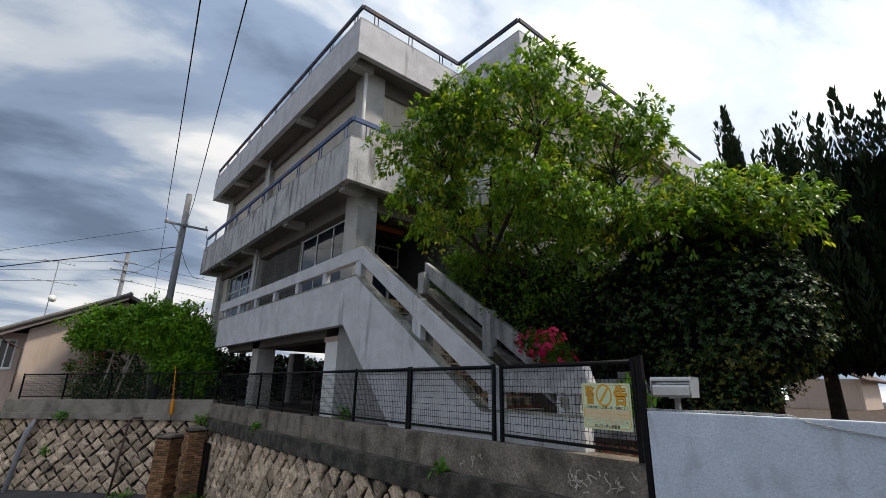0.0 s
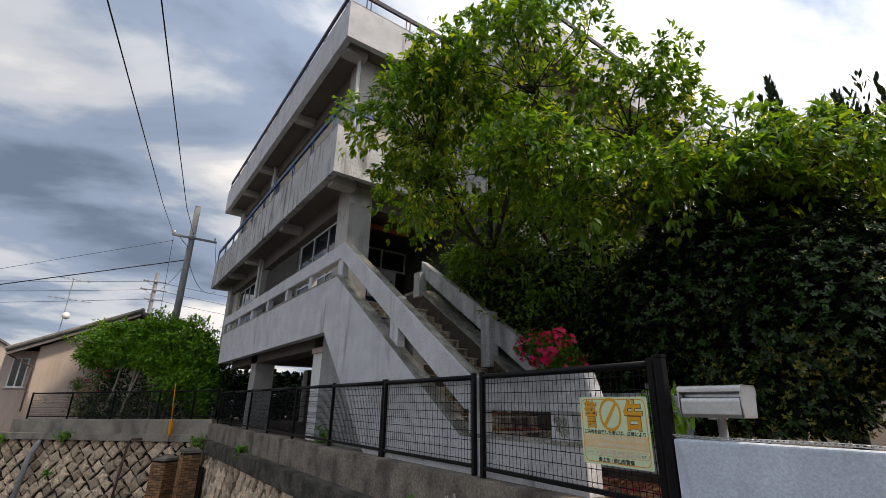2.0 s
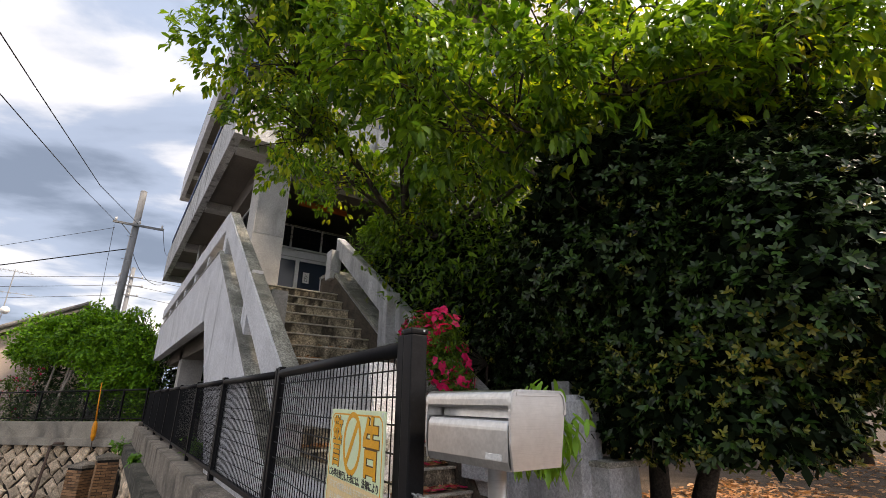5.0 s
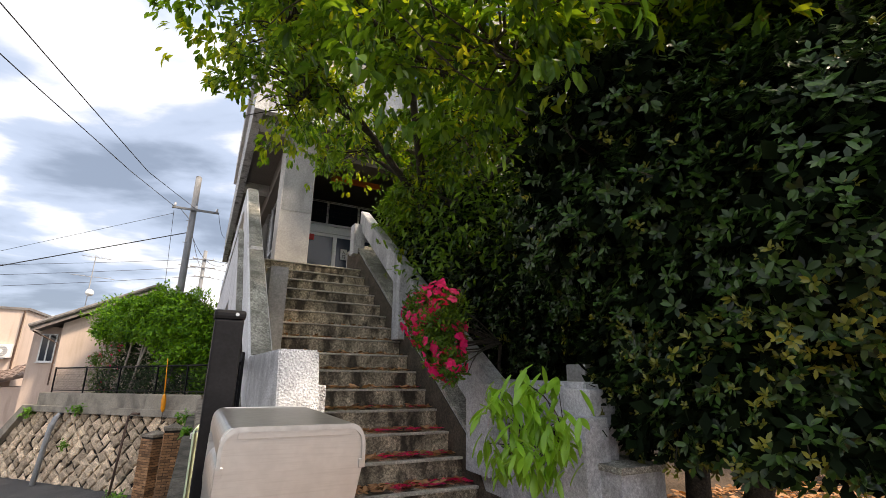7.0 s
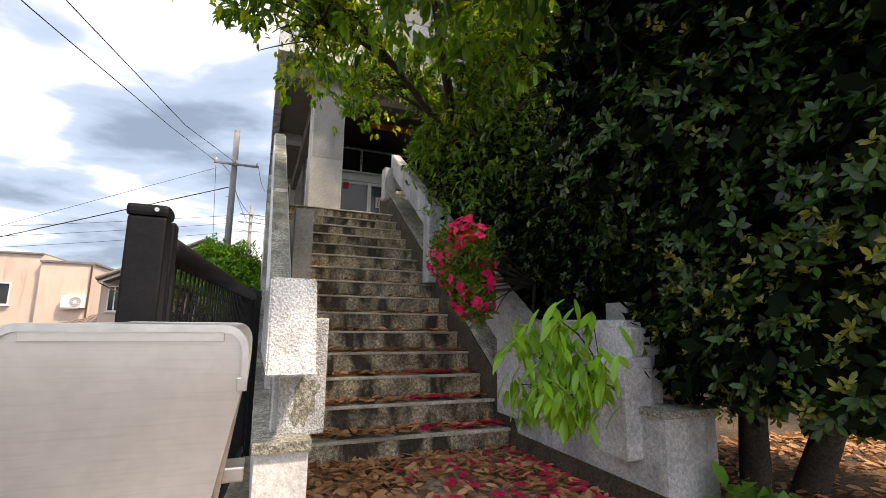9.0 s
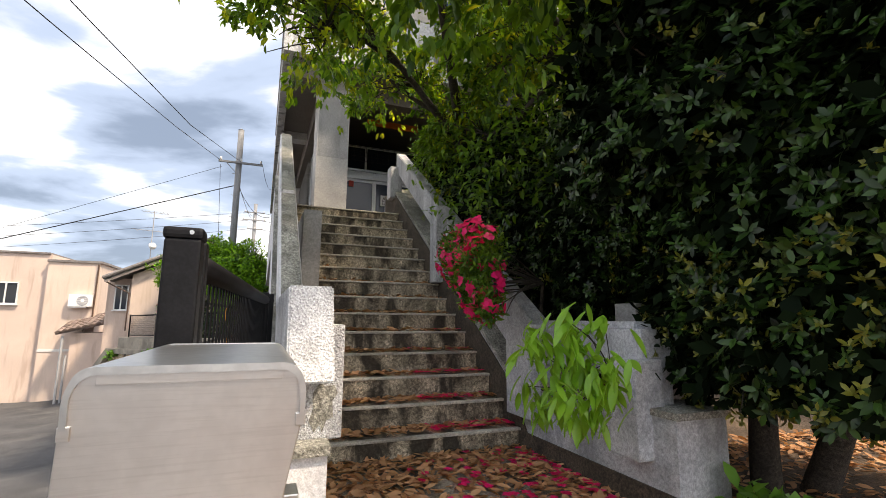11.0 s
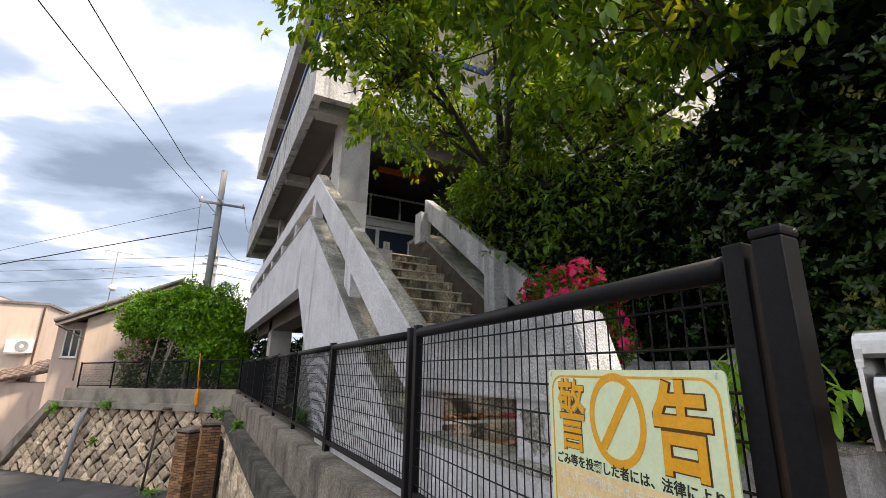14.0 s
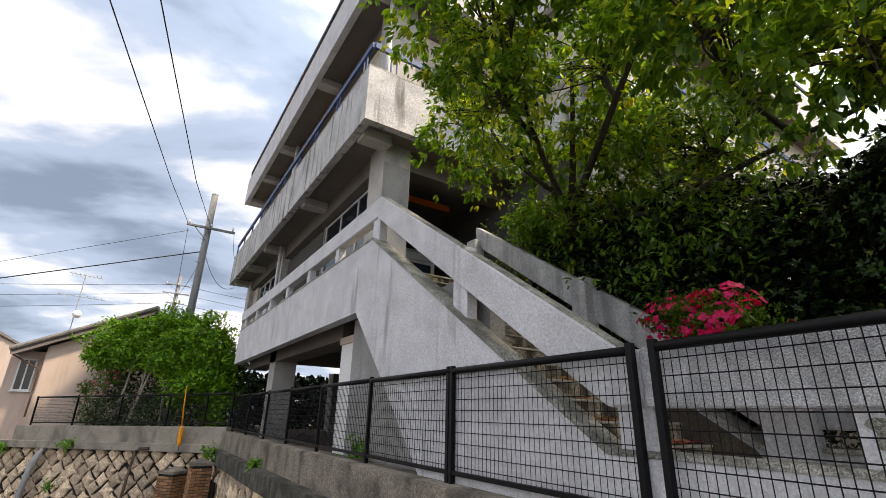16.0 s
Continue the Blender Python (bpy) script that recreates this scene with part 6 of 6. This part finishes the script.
def litter():
    rng = np.random.default_rng(55)
    gs = []
    px, pz = [], []
    for i in range(9):
        n = int(270 * (1 - i / 9.5))
        y = Y0 + i * TREAD + 0.05 + (TREAD - 0.06) * rng.random(n) ** 0.55
        px.append(np.stack([rng.uniform(5.04, 6.58, n), y, np.full(n, Z0 + i * RISE + 0.004) + rng.uniform(0, 0.012, n)], axis=1))
    n = 2300
    a = np.stack([5.0 + 1.58 * rng.random(n), 4.6 - 2.2 * rng.random(n) ** 1.3, np.full(n, 0.718) + rng.uniform(0, 0.02, n)], axis=1)
    bare = ((a[:, 0] - 5.85) / 0.5) ** 2 + ((a[:, 1] - 3.75) / 0.42) ** 2 < rng.uniform(0.4, 1.2, n)
    px.append(a[~bare])
    n = 9000
    px.append(np.stack([rng.uniform(4.8, 10.5, n), 4.2 - 8.0 * rng.random(n) ** 1.35, np.full(n, 0.706) + rng.uniform(0, 0.03, n)], axis=1))
    n = 3500
    px.append(np.stack([rng.uniform(10.5, 17.0, n), rng.uniform(-4.5, 4.2, n), np.full(n, 0.706) + rng.uniform(0, 0.03, n)], axis=1))
    dead = np.concatenate(px)
    keep = ~((dead[:, 0] > 6.6) & (dead[:, 0] < 6.97) & (dead[:, 1] > 3.1))
    dead = dead[keep]
    m = len(dead)
    ang = rng.uniform(0, math.tau, m)
    way = np.stack([np.cos(ang), np.sin(ang), rng.normal(0.05, 0.12, m)], axis=1)
    ln = rng.uniform(0.06, 0.105, m)
    gs.append((L_DEAD, dead, way, np.tile(UPV, (m, 1)) + rng.normal(0, 0.3, (m, 3)), ln, ln * 0.4, 0.15, -0.1))
    tagged(leaves_ob("fallen_leaves", gs), "dry brown fallen leaves on the steps and ground", "leaves", kind="stuff")
    pp = []
    for i in range(5):
        n = (40, 36, 24, 10, 6)[i]
        pp.append(np.stack([rng.uniform(5.9, 6.57, n), Y0 + i * TREAD + rng.uniform(0.05, 0.24, n), np.full(n, Z0 + i * RISE + 0.018)], axis=1))
    n = 110
    pp.append(np.stack([6.55 - 1.0 * rng.random(n) ** 1.5, 4.55 - 1.5 * rng.random(n), np.full(n, 0.738)], axis=1))
    pp = np.concatenate(pp)
    n = len(pp)
    pos = np.repeat(pp, 5, axis=0)
    ang = np.tile(np.arange(5) * math.tau / 5, n) + np.repeat(rng.uniform(0, 6, n), 5)
    way = np.stack([np.cos(ang), np.sin(ang), np.full(5 * n, 0.35)], axis=1)
    ln = rng.uniform(0.026, 0.042, 5 * n)
    tagged(leaves_ob("fallen_petals", [(L_PINK, pos, way, np.tile(UPV, (5 * n, 1)), ln, ln * 0.8, 0.1, 0.2)]), "fallen magenta azalea blossoms on the steps", "petals", kind="stuff")


litter()


# ---- stones and bricks ----
def stone_meshes():
    rng = np.random.default_rng(3)
    out = []
    for k in range(7):
        bm = bmesh.new()
        n = 8
        ang = [i * math.tau / n for i in range(n)]
        rad = [rng.uniform(0.94, 1.12) if i % 2 == 0 else rng.uniform(0.58, 0.72) for i in range(n)]
        ang = [a + rng.uniform(-0.09, 0.09) for a in ang]
        o = [bm.verts.new((math.cos(a) * r * 0.212, math.sin(a) * r * 0.212, 0)) for a, r in zip(ang, rad)]
        m1 = [bm.verts.new((math.cos(a) * r * 0.205, math.sin(a) * r * 0.205, 0.05 + rng.uniform(-0.012, 0.012))) for a, r in zip(ang, rad)]
        m2 = [bm.verts.new((math.cos(a) * r * 0.165, math.sin(a) * r * 0.165, 0.075 + rng.uniform(-0.02, 0.02))) for a, r in zip(ang, rad)]
        c = bm.verts.new((rng.uniform(-0.03, 0.03), rng.uniform(-0.03, 0.03), 0.095))
        for i in range(n):
            j = (i + 1) % n
            bm.faces.new((o[i], o[j], m1[j], m1[i]))
            bm.faces.new((m1[i], m1[j], m2[j], m2[i]))
            bm.faces.new((m2[i], m2[j], c))
        me = bpy.data.meshes.new("stone")
        bm.to_mesh(me)
        bm.free()
        me.materials.append(M_STONE)
        out.append(me)
    return out


STONES = stone_meshes()


def lay_stones(wall, frame_m, u0, u1, v_top, v_bottom, u_of=None, wide=1.0, high=1.0):
    """Diamond-laid stones over a wall face; frame_m maps (u, v, out) to the world."""
    du, dv = 0.365 * wide, 0.205 * high
    j = 0
    v = v_top
    while v > -2.9:
        u = u0 + (du / 2 if j % 2 else 0)
        while u < u1:
            top = v_top if u_of is None else min(v_top, u_of(u))
            if v <= top + 0.02 and v > v_bottom(u) - 0.1:
                o = new("stone", random.choice(STONES))
                o.parent = wall
                s = random.uniform(0.70, 0.92)
                o.matrix_local = frame_m @ Matrix.Translation((u + random.uniform(-0.035, 0.035), v + random.uniform(-0.028, 0.028), random.uniform(-0.02, 0.015))) @ Matrix.Rotation(random.uniform(-0.2, 0.2), 4, 'Z') @ Matrix.Diagonal((s * 0.94 * wide, s * 1.05 * high, random.uniform(0.8, 1.1), 1))
            u += du
        v -= dv
        j += 1


lay_stones(wall_n, Matrix(((1, 0, 0, 0), (0, 0, -1, 19.42), (0, 1, 0, 0), (0, 0, 0, 1))), -8.2, 4.9, 0.18, lambda u: -2.7, lambda u: 0.18 if u > -4.5 else 0.18 + 0.78 * (u + 4.5), 1.55, 1.2)
lay_stones(wall_w, Matrix(((0, 0, -1, 4.52), (-1, 0, 0, 0), (0, 1, 0, 0), (0, 0, 0, 1))), -17.2, -2.5, -0.02, lambda u: ground_z(4.5, -u) - 0.05, None, 1.35, 1.3)


def brick_pillar(x, y, turn, w, z0, z1, label):
    p = empty("brick_pillar", label, "pillar", "brick gate pillars")
    p.matrix_world = Matrix.Translation((x, y, z0)) @ Matrix.Rotation(radians(turn), 4, 'Z')
    h = z1 - z0
    part("mortar_core", boxbm(-w / 2 + 0.012, w / 2 - 0.012, -w / 2 + 0.012, w / 2 - 0.012, 0, h), M_MORTAR, p)
    bw, bh = w / 2.0, 0.068
    me = None
    rows = int(h / bh)
    for side in range(4):
        for r in range(rows):
            off = 0.5 if (r + side) % 2 else 0.0
            spans = [(0, 0.5), (0.5, 1.0)] if off == 0 else [(0, 0.25), (0.25, 0.75), (0.75, 1.0)]
            for a, b in spans:
                ln = (b - a) * w - 0.012
                if me is None:
                    o = part("brick", boxbm(-0.5, 0.5, -0.5, 0.5, -0.5, 0.5), M_BRICK, p)
                    me = o.data
                else:
                    o = new("brick", me)
                    o.parent = p
                o.matrix_local = Matrix.Rotation(radians(90 * side), 4, 'Z') @ Matrix.Translation(((a + b) / 2 * w - w / 2, -w / 2 + 0.022 + random.uniform(-0.004, 0.003), (r + 0.5) * bh)) @ Matrix.Diagonal((ln, 0.05, bh - 0.012, 1))
    bm = bmesh.new()
    add_box(bm, -w / 2 - 0.02, w / 2 + 0.02, -w / 2 - 0.02, w / 2 + 0.02, h, h + 0.07, 0.006)
    o = w / 2 - 0.02
    vs = [bm.verts.new(q) for q in ((-o, -o, h + 0.072), (o, -o, h + 0.072), (o, o, h + 0.072), (-o, o, h + 0.072), (0, 0, h + 0.17))]
    for i in range(4):
        bm.faces.new((vs[i], vs[(i + 1) % 4], vs[4]))
    part("cap", bm, M_CURB, p, "dark weathered cap")
    return p


brick_pillar(3.62, 17.85, 38, 0.53, -2.2, -0.18, "brown brick gate pillar with a pyramid cap by the stone wall")
brick_pillar(4.09, 16.75, 4, 0.47, -2.2, 0.10, "brown brick gate pillar under the kerb")
tagged(part("iron_gate", boxbm(4.36, 4.40, 16.1, 17.1, -1.85, -0.25, bevel=0.006), M_BLACK), "dark iron gate leaf beside the brick pillar", "gate")
